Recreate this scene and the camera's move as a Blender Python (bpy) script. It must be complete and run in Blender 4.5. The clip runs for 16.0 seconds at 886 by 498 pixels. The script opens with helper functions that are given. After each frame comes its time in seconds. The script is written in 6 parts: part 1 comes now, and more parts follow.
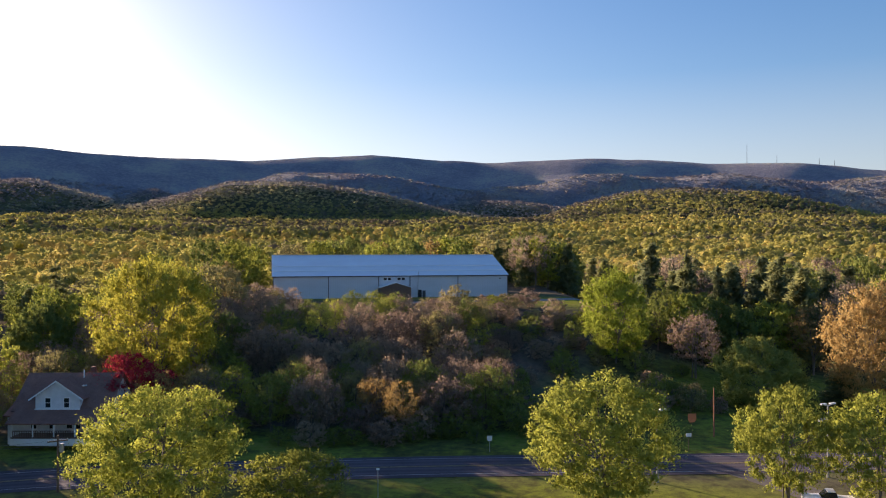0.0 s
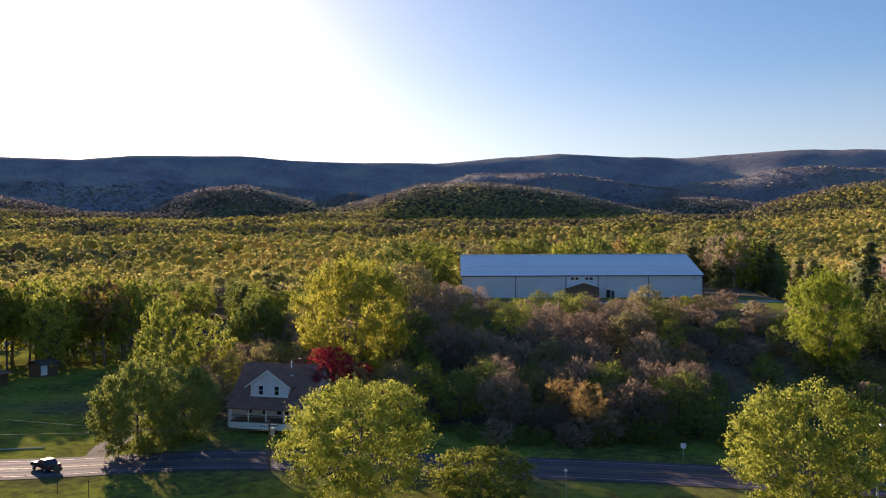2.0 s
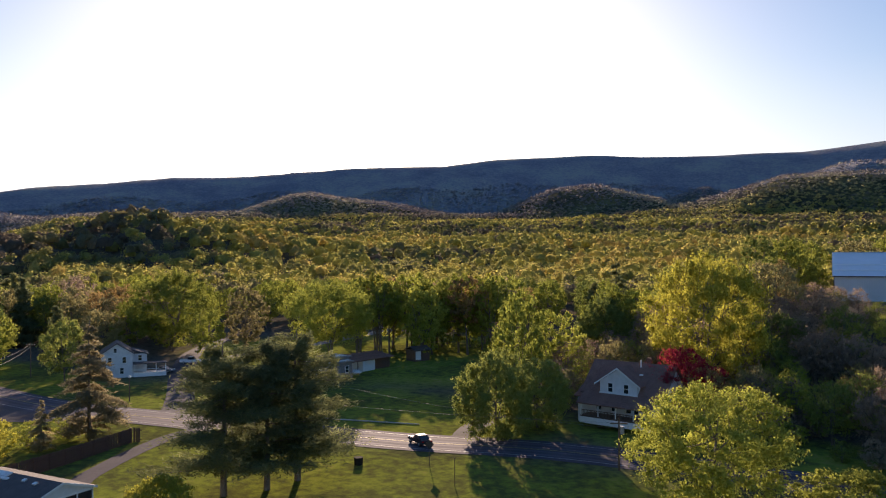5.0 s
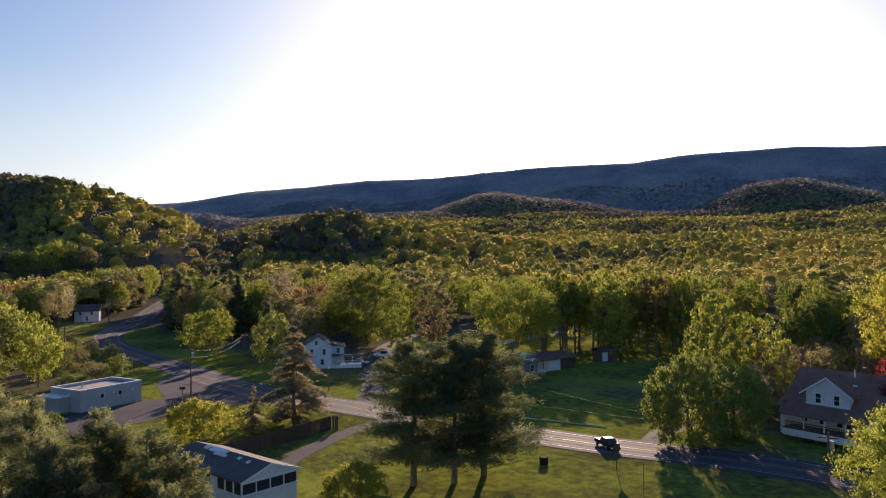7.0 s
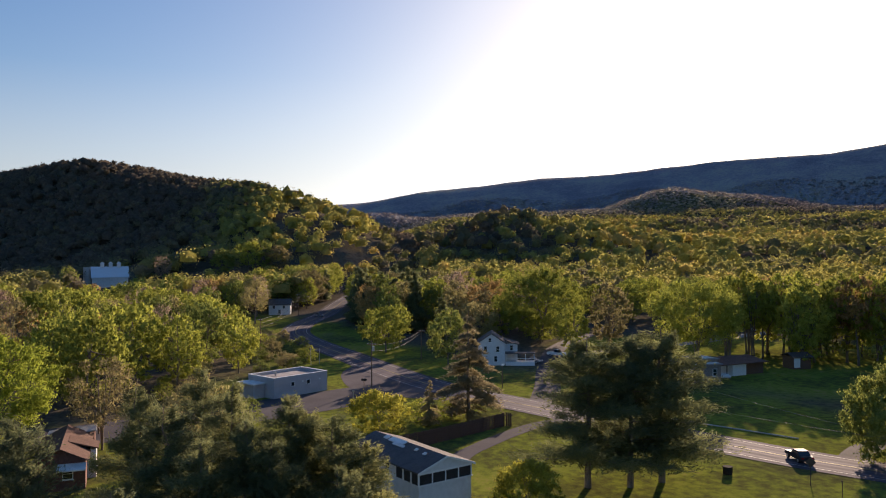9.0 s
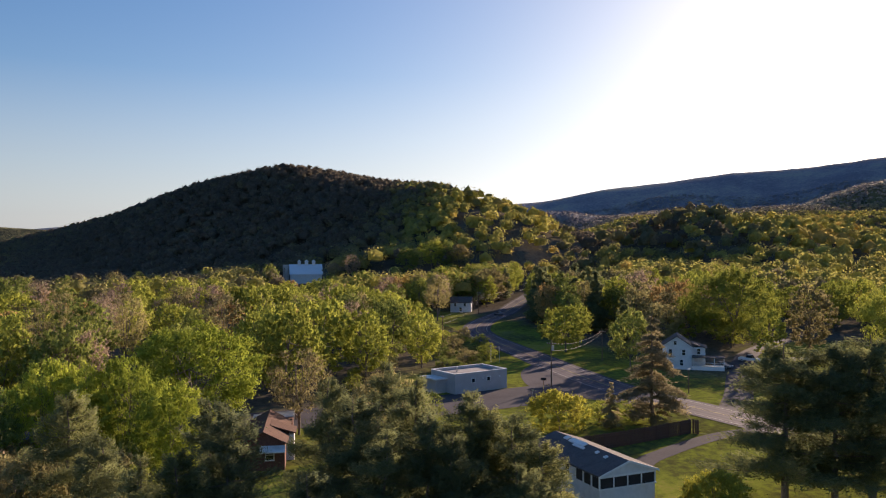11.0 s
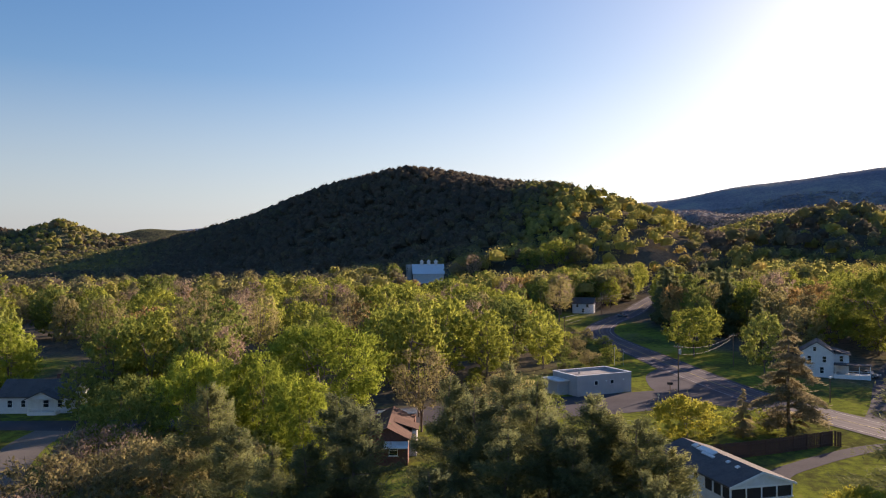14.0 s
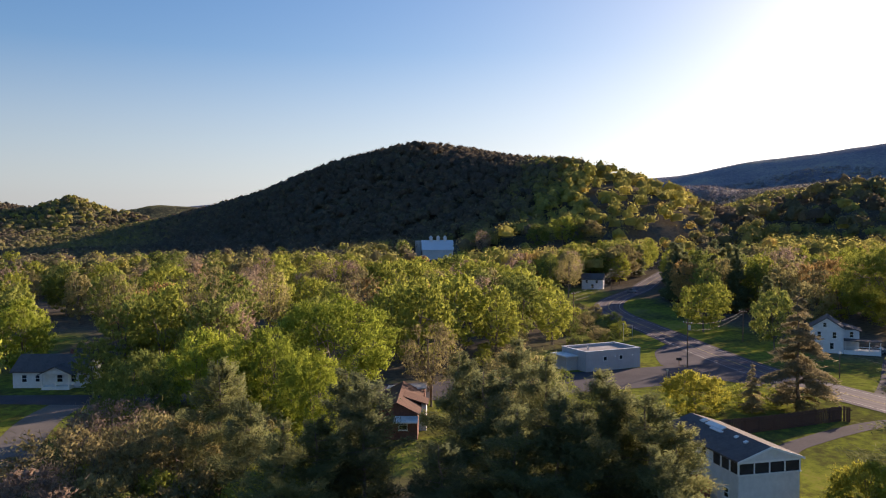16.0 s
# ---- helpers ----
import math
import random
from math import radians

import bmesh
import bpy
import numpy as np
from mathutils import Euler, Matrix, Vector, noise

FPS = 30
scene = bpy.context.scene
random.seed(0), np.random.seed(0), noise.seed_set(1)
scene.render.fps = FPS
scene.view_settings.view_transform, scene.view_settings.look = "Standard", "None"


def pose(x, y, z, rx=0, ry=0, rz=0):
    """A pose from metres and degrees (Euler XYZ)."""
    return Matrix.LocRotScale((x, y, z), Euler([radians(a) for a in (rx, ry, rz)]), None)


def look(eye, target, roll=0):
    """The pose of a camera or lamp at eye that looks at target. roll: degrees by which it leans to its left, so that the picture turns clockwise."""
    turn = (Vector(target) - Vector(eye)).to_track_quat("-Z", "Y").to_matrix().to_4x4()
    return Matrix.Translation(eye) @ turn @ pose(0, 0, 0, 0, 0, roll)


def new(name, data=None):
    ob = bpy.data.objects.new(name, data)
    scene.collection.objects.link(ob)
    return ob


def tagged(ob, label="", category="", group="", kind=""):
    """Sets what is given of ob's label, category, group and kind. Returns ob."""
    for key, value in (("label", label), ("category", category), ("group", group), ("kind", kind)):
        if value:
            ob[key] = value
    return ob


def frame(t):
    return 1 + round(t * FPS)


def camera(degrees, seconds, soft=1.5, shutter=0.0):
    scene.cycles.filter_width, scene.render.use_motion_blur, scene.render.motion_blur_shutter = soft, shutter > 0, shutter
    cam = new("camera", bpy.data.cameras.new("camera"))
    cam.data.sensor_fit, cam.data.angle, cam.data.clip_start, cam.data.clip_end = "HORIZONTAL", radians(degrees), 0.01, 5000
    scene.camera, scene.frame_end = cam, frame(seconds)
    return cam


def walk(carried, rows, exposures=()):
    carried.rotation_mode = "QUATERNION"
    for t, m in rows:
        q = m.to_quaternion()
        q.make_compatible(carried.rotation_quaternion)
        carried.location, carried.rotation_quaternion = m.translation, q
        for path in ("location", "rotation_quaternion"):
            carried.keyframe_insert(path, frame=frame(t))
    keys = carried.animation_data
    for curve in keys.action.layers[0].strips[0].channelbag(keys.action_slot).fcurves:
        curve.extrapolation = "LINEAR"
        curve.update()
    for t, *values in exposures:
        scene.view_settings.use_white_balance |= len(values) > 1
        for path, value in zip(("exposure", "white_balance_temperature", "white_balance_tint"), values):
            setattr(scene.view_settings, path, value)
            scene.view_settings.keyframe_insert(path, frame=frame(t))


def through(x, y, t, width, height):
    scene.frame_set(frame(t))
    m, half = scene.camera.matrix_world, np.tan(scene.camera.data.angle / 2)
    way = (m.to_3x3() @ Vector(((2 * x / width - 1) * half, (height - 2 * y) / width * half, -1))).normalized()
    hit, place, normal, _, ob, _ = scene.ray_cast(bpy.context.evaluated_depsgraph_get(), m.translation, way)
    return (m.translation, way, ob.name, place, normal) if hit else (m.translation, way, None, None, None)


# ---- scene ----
# A drone hovers 28 m above a village road and turns left on the spot.
EYE = 28.0
cam = camera(59.7, 16.0, soft=1.1)
ROWS = [
    (0.0, 0.01, 0.30, 0.08), (0.5, 1.23, 0.25, 0.16), (1.0, 4.21, 0.31, 0.19), (1.5, 8.71, 0.35, 0.18), (2.0, 13.81, 0.30, 0.22),
    (2.5, 19.35, 0.27, 0.25), (3.0, 24.87, 0.33, 0.21), (3.5, 29.68, 0.27, 0.21), (4.0, 33.18, 0.27, 0.26), (4.2, 34.35, 0.27, 0.28),
    (6.3, 48.11, 0.28, 0.31), (6.5, 49.53, 0.29, 0.31), (7.0, 52.95, 0.26, 0.29), (7.5, 56.01, 0.20, 0.30), (8.0, 59.27, 0.21, 0.25),
    (8.5, 62.58, 0.20, 0.24), (9.0, 65.75, 0.18, 0.26), (9.5, 69.01, 0.23, 0.26), (10.0, 72.24, 0.17, 0.25), (10.2, 73.79, 0.16, 0.24),
    (12.3, 85.80, 0.20, 0.18), (12.5, 86.84, 0.21, 0.17), (13.0, 87.74, 0.19, 0.17), (13.5, 87.71, 0.19, 0.18), (14.0, 87.99, 0.19, 0.17),
    (14.5, 88.22, 0.26, 0.18), (15.0, 88.45, 0.32, 0.20), (15.5, 88.79, -0.54, 0.22), (16.0, 88.68, -1.59, 0.23),
]
EXPOSURE = 1.02
walk(cam, [(t, pose(0, 0, EYE, 0, 0, yaw) @ pose(0, 0, 0, 90 + pitch, 0, 0) @ pose(0, 0, 0, 0, 0, -roll)) for t, yaw, pitch, roll in ROWS],
     [(t, EXPOSURE + more, 6200, 24) for t, more in ((0.0, 0.18), (2.0, 0.1), (4.0, 0.0), (7.0, -0.12), (9.0, -0.22), (10.2, -0.18), (13.0, 0.02), (16.0, 0.02))])

# ---- light ----
SUN_AZ, SUN_EL = 44.0, 14.0
world = bpy.data.worlds.new("world")
scene.world = world
world.use_nodes = True
wn = world.node_tree.nodes
sky = wn.new("ShaderNodeTexSky")
sky.sky_type, sky.sun_disc = "NISHITA", False
sky.sun_elevation, sky.sun_rotation = radians(SUN_EL), radians(-SUN_AZ)
sky.air_density, sky.dust_density, sky.ozone_density, sky.altitude = 1.0, 1.1, 1.2, 200
wn["Background"].inputs["Strength"].default_value = 0.093
even = wn.new("ShaderNodeGamma")
even.inputs["Gamma"].default_value = 0.79
world.node_tree.links.new(sky.outputs[0], even.inputs["Color"])
deep = wn.new("ShaderNodeHueSaturation")
deep.inputs["Hue"].default_value = 0.506
way = wn.new("ShaderNodeTexCoord")
split = wn.new("ShaderNodeSeparateXYZ")
world.node_tree.links.new(way.outputs["Generated"], split.inputs[0])
rise = wn.new("ShaderNodeMapRange")
for key, value in (("From Min", 0.0), ("From Max", 0.22), ("To Min", 0.3), ("To Max", 1.6)):
    rise.inputs[key].default_value = value
world.node_tree.links.new(split.outputs["Z"], rise.inputs["Value"])
world.node_tree.links.new(rise.outputs[0], deep.inputs["Saturation"])
world.node_tree.links.new(even.outputs[0], deep.inputs["Color"])
clear = wn.new("ShaderNodeMix")
clear.data_type, clear.blend_type = "RGBA", "MULTIPLY"
clear.inputs[0].default_value, clear.inputs[7].default_value = 1.0, (0.93, 1.0, 1.03, 1)
world.node_tree.links.new(deep.outputs[0], clear.inputs[6])
world.node_tree.links.new(clear.outputs[2], wn["Background"].inputs["Color"])
sun = new("sun", bpy.data.lights.new("sun", "SUN"))
sun.data.energy, sun.data.angle, sun.data.color = 5.0, radians(0.6), (1.0, 0.775, 0.52)
sa, se = radians(SUN_AZ), radians(SUN_EL)
sun.matrix_world = look((0, 0, 60), (60 * math.sin(sa) * math.cos(se), -60 * math.cos(sa) * math.cos(se), 60 - 60 * math.sin(se)))

# ---- materials ----
class Mat:
    """A small builder of node materials."""

    def __init__(self, name):
        self.m = bpy.data.materials.new(name)
        self.m.use_nodes = True
        self.t = self.m.node_tree
        self.t.nodes.clear()
        self.out = self.t.nodes.new("ShaderNodeOutputMaterial")

    def node(self, kind, **inputs):
        n = self.t.nodes.new(kind)
        for key, value in inputs.items():
            key = key.replace("_", " ")
            if hasattr(value, "is_output"):
                self.t.links.new(value, n.inputs[key])
            else:
                n.inputs[key].default_value = value
        return n

    def link(self, a, b):
        self.t.links.new(a, b)

    def noise(self, scale, detail=4.0, rough=0.6, space="Object", stretch=None):
        co = self.node("ShaderNodeTexCoord").outputs[space]
        if stretch:
            mp = self.node("ShaderNodeMapping", Vector=co)
            mp.inputs["Scale"].default_value = stretch
            co = mp.outputs[0]
        return self.node("ShaderNodeTexNoise", Vector=co, Scale=scale, Detail=detail, Roughness=rough).outputs["Fac"]

    def world_noise(self, scale, detail=4.0, rough=0.6, stretch=None):
        co = self.node("ShaderNodeNewGeometry").outputs["Position"]
        if stretch:
            mp = self.node("ShaderNodeMapping", Vector=co)
            mp.inputs["Scale"].default_value = stretch
            co = mp.outputs[0]
        return self.node("ShaderNodeTexNoise", Vector=co, Scale=scale, Detail=detail, Roughness=rough).outputs["Fac"]

    def ramp(self, fac, *stops):
        n = self.node("ShaderNodeValToRGB", Fac=fac)
        e = n.color_ramp.elements
        while len(e) < len(stops):
            e.new(0.5)
        for i, (p, c) in enumerate(stops):
            e[i].position, e[i].color = p, (*c, 1) if len(c) == 3 else c
        return n.outputs[0]

    def mix(self, a, b, fac, blend="MIX"):
        n = self.t.nodes.new("ShaderNodeMix")
        n.data_type, n.blend_type = "RGBA", blend
        for sock, v in ((n.inputs[0], fac), (n.inputs[6], a), (n.inputs[7], b)):
            if hasattr(v, "is_output"):
                self.link(v, sock)
            else:
                sock.default_value = (*v, 1) if isinstance(v, tuple) and len(v) == 3 else v
        return n.outputs[2]

    def math(self, op, a, b=0.0):
        n = self.t.nodes.new("ShaderNodeMath")
        n.operation = op
        for sock, v in zip(n.inputs, (a, b)):
            if hasattr(v, "is_output"):
                self.link(v, sock)
            else:
                sock.default_value = v
        return n.outputs[0]

    def bump(self, height, strength=0.3, distance=0.05):
        return self.node("ShaderNodeBump", Height=height, Strength=strength, Distance=distance).outputs[0]

    def surface(self, colour, rough=0.7, metal=0.0, normal=None, spec=0.4):
        n = self.node("ShaderNodeBsdfPrincipled", Roughness=rough, Metallic=metal)
        n.inputs["Specular IOR Level"].default_value = spec
        if hasattr(colour, "is_output"):
            self.link(colour, n.inputs["Base Color"])
        else:
            n.inputs["Base Color"].default_value = (*colour, 1)
        if normal is not None:
            self.link(normal, n.inputs["Normal"])
        self.link(n.outputs[0], self.out.inputs[0])
        return self.m

    def leaf(self, colour, through=0.5, gain=1.0, normal=None):
        """Thin leaves: light is scattered back and let through."""
        d = self.node("ShaderNodeBsdfDiffuse", Color=colour)
        bright = self.node("ShaderNodeHueSaturation", Color=colour, Saturation=1.04, Value=gain)
        tr = self.node("ShaderNodeBsdfTranslucent", Color=bright.outputs[0])
        if normal is not None:
            self.link(normal, d.inputs["Normal"])
        mx = self.node("ShaderNodeMixShader", Fac=through)
        self.link(d.outputs[0], mx.inputs[1])
        self.link(tr.outputs[0], mx.inputs[2])
        self.link(mx.outputs[0], self.out.inputs[0])
        return self.m


def plain(name, colour, rough=0.6, metal=0.0, vary=0.12, scale=3.0, bump=0.0, spec=0.4):
    m = Mat(name)
    n1, n2 = m.noise(scale, 5), m.noise(scale * 9, 3)
    dark = tuple(c * (1 - vary) for c in colour)
    light = tuple(min(1, c * (1 + vary)) for c in colour)
    col = m.ramp(m.math("ADD", m.math("MULTIPLY", n1, 0.65), m.math("MULTIPLY", n2, 0.35)), (0.35, dark), (0.65, light))
    return m.surface(col, rough, metal, m.bump(n2, bump, 0.02) if bump else None, spec)


def leaf_mat(name, dark, mid, light, through=0.5, gain=1.3):
    """Leaves whose hue differs from tree to tree and from sprig to sprig."""
    m = Mat(name)
    tree = m.node("ShaderNodeObjectInfo").outputs["Random"]
    sprig = m.node("ShaderNodeNewGeometry").outputs["Random Per Island"]
    f = m.math("ADD", m.math("MULTIPLY", tree, 0.6), m.math("MULTIPLY", sprig, 0.4))
    return m.leaf(m.ramp(f, (0.1, dark), (0.5, mid), (0.95, light)), through, gain)


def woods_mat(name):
    """Far woods: tint runs from brown buds, also used as painted shade, through green to gold; bare mixes in leafless
    twigs greyed by distance haze put into the colour.
    """
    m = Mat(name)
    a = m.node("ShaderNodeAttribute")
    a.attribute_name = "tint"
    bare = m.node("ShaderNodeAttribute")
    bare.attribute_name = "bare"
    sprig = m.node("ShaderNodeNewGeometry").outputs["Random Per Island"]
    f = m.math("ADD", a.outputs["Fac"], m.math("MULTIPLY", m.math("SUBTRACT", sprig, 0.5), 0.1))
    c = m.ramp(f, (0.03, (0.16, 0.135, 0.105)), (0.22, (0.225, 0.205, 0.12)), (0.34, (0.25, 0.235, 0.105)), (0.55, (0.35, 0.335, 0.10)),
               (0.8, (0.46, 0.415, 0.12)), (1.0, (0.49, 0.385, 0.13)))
    # leafless twigs, paled towards grey to paint in distance haze
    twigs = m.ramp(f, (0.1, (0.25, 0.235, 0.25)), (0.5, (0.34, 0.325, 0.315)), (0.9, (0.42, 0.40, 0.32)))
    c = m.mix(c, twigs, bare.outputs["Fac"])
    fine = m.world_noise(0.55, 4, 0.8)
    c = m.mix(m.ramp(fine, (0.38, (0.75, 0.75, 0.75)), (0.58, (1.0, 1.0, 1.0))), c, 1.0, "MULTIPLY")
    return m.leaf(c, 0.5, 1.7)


LEAF_SPRING = leaf_mat("spring_leaves", (0.23, 0.25, 0.055), (0.335, 0.36, 0.072), (0.45, 0.46, 0.095), 0.46, 1.45)
LEAF_VIVID = leaf_mat("vivid_leaves", (0.22, 0.265, 0.045), (0.31, 0.36, 0.058), (0.42, 0.46, 0.08), 0.48, 1.45)
LEAF_GREEN = leaf_mat("green_leaves", (0.165, 0.20, 0.058), (0.245, 0.28, 0.075), (0.34, 0.365, 0.098), 0.43, 1.4)
LEAF_GOLD = leaf_mat("golden_leaves", (0.31, 0.295, 0.055), (0.42, 0.40, 0.07), (0.53, 0.485, 0.095), 0.5, 1.5)
LEAF_RED = leaf_mat("red_leaves", (0.28, 0.04, 0.055), (0.44, 0.08, 0.09), (0.56, 0.14, 0.14), 0.45, 1.5)
LEAF_BUD = leaf_mat("budding_twigs", (0.24, 0.18, 0.145), (0.325, 0.25, 0.185), (0.41, 0.33, 0.22), 0.46, 1.45)
LEAF_ORANGE = leaf_mat("orange_leaves", (0.30, 0.20, 0.09), (0.41, 0.29, 0.12), (0.50, 0.37, 0.145), 0.46, 1.5)
LEAF_BROWN = leaf_mat("olive_brown_leaves", (0.215, 0.185, 0.095), (0.30, 0.27, 0.125), (0.39, 0.35, 0.15), 0.46, 1.5)
NEEDLE = leaf_mat("pine_needles", (0.11, 0.13, 0.075), (0.17, 0.19, 0.09), (0.28, 0.28, 0.11), 0.48, 1.5)
NEEDLE_DRY = leaf_mat("dry_spruce_needles", (0.175, 0.15, 0.10), (0.26, 0.23, 0.135), (0.36, 0.32, 0.17), 0.48, 1.5)
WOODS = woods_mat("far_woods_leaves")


def bark_mat(name, dark, light):
    m = Mat(name)
    n = m.noise(6, 6, 0.7, stretch=(1, 1, 0.25))
    return m.surface(m.ramp(n, (0.3, dark), (0.7, light)), 0.9, 0, m.bump(n, 0.6, 0.05))


BARK = bark_mat("bark", (0.10, 0.08, 0.065), (0.26, 0.215, 0.175))


def ground_mat():
    """Lawn near the village, leaf litter under the trees (attribute wood) and leafless woods on the far ridge
    (attribute far), with distance haze painted in as blue-grey (attribute ridge).
    """
    m = Mat("ground")
    wood = m.node("ShaderNodeAttribute")
    wood.attribute_name = "wood"
    far = m.node("ShaderNodeAttribute")
    far.attribute_name = "far"
    n1, n2, n3 = m.world_noise(0.05, 4), m.world_noise(0.6, 6, 0.7), m.world_noise(9.0, 3)
    g = m.math("ADD", m.math("MULTIPLY", n1, 0.4), m.math("ADD", m.math("MULTIPLY", n2, 0.42), m.math("MULTIPLY", n3, 0.18)))
    grass = m.ramp(g, (0.38, (0.062, 0.064, 0.03)), (0.47, (0.12, 0.125, 0.036)), (0.54, (0.205, 0.24, 0.036)), (0.62, (0.28, 0.23, 0.08)))
    litter = m.ramp(n2, (0.35, (0.07, 0.062, 0.05)), (0.55, (0.13, 0.112, 0.085)), (0.75, (0.11, 0.12, 0.06)))
    c = m.mix(grass, litter, wood.outputs["Fac"])
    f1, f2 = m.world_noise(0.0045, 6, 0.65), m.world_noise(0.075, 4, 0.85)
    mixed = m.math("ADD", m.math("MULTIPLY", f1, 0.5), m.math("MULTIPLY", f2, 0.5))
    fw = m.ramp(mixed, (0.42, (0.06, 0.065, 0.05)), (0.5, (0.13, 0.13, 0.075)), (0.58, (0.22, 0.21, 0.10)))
    # ridge woods with aerial haze put into their pale blue-grey
    ridge_haze = m.ramp(mixed, (0.42, (0.23, 0.235, 0.28)), (0.5, (0.31, 0.31, 0.345)), (0.58, (0.42, 0.41, 0.365)))
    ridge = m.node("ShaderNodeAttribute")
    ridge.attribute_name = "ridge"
    c = m.mix(c, m.mix(fw, ridge_haze, ridge.outputs["Fac"]), far.outputs["Fac"])
    h = m.math("ADD", m.math("MULTIPLY", n3, 0.03), m.math("MULTIPLY", m.math("MULTIPLY", f2, far.outputs["Fac"]), 22.0))
    b = m.node("ShaderNodeBump", Height=h, Strength=0.8, Distance=1.0).outputs[0]
    return m.surface(c, 1.0, 0, b, 0.0)


GROUND = ground_mat()


def asphalt_mat(name, dark, light):
    m = Mat(name)
    n1, n2, n3 = m.world_noise(0.12, 5), m.world_noise(2.5, 6, 0.75), m.world_noise(40, 2)
    f = m.math("ADD", m.math("MULTIPLY", n1, 0.5), m.math("ADD", m.math("MULTIPLY", n2, 0.3), m.math("MULTIPLY", n3, 0.2)))
    return m.surface(m.ramp(f, (0.35, dark), (0.65, light)), 0.95, 0, m.bump(n3, 0.4, 0.01), 0.05)


ASPHALT = asphalt_mat("asphalt", (0.068, 0.061, 0.068), (0.135, 0.122, 0.132))

def road_mat(name, dark, light):
    """Asphalt with two polished wheel tracks in each lane, coloured lighter to paint in their sun glint; across is the
    distance from the centre line.
    """
    m = Mat(name)
    n1, n2, n3 = m.world_noise(0.12, 5), m.world_noise(2.5, 6, 0.75), m.world_noise(40, 2)
    f = m.math("ADD", m.math("MULTIPLY", n1, 0.5), m.math("ADD", m.math("MULTIPLY", n2, 0.3), m.math("MULTIPLY", n3, 0.2)))
    u = m.node("ShaderNodeAttribute")
    u.attribute_name = "across"
    lane = m.math("SUBTRACT", m.math("ABSOLUTE", u.outputs["Fac"]), 1.85)
    near = m.math("ABSOLUTE", m.math("SUBTRACT", m.math("ABSOLUTE", lane), 0.85))
    track = m.ramp(m.math("ADD", near, m.math("MULTIPLY", m.math("SUBTRACT", n1, 0.5), 0.5)), (0.22, (1, 1, 1)), (0.5, (0, 0, 0)))
    c = m.mix(m.ramp(f, (0.35, dark), (0.65, light)), m.ramp(f, (0.35, tuple(v * 1.25 for v in dark)), (0.65, tuple(v * 1.25 for v in light))), track)
    rough = m.ramp(track, (0.0, (0.9, 0.9, 0.9)), (1.0, (0.82, 0.82, 0.82)))
    return m.surface(c, rough, 0, m.bump(n3, 0.4, 0.01), 0.1)


ROAD_TOP = road_mat("worn_asphalt_road", (0.058, 0.05, 0.06), (0.115, 0.10, 0.116))
ASPHALT_PALE = asphalt_mat("pale_asphalt", (0.062, 0.056, 0.062), (0.12, 0.11, 0.116))
GRAVEL = asphalt_mat("gravel", (0.11, 0.10, 0.09), (0.22, 0.20, 0.18))
PAINT_WHITE = plain("road_paint", (0.36, 0.36, 0.355), 0.7, vary=0.25, scale=2)
PAINT_YELLOW = plain("yellow_road_paint", (0.34, 0.27, 0.10), 0.7, vary=0.25, scale=2)

# ---- the land ----
def polar(az, d, z=0.0):
    """A place from its bearing (degrees left of the first view) and distance."""
    return Vector((-d * math.sin(radians(az)), d * math.cos(radians(az)), z))


def crest(points):
    """A crest line from (bearing, distance, height) points, sampled finely."""
    pts = np.array([(*polar(a, d), z) for a, d, z in [(p[0], p[1], p[2]) for p in points] for _ in (0,)])[:, [0, 1, 3]]
    u = np.linspace(0, len(pts) - 1, 12 * len(pts))
    i = np.clip(u.astype(int), 0, len(pts) - 2)
    f = u - i
    f = (f * f * (3 - 2 * f))[:, None] * 0.5 + f[:, None] * 0.5
    return pts[i] * (1 - f) + pts[i + 1] * f


def lift(el, d):
    return EYE + d * math.tan(radians(el))


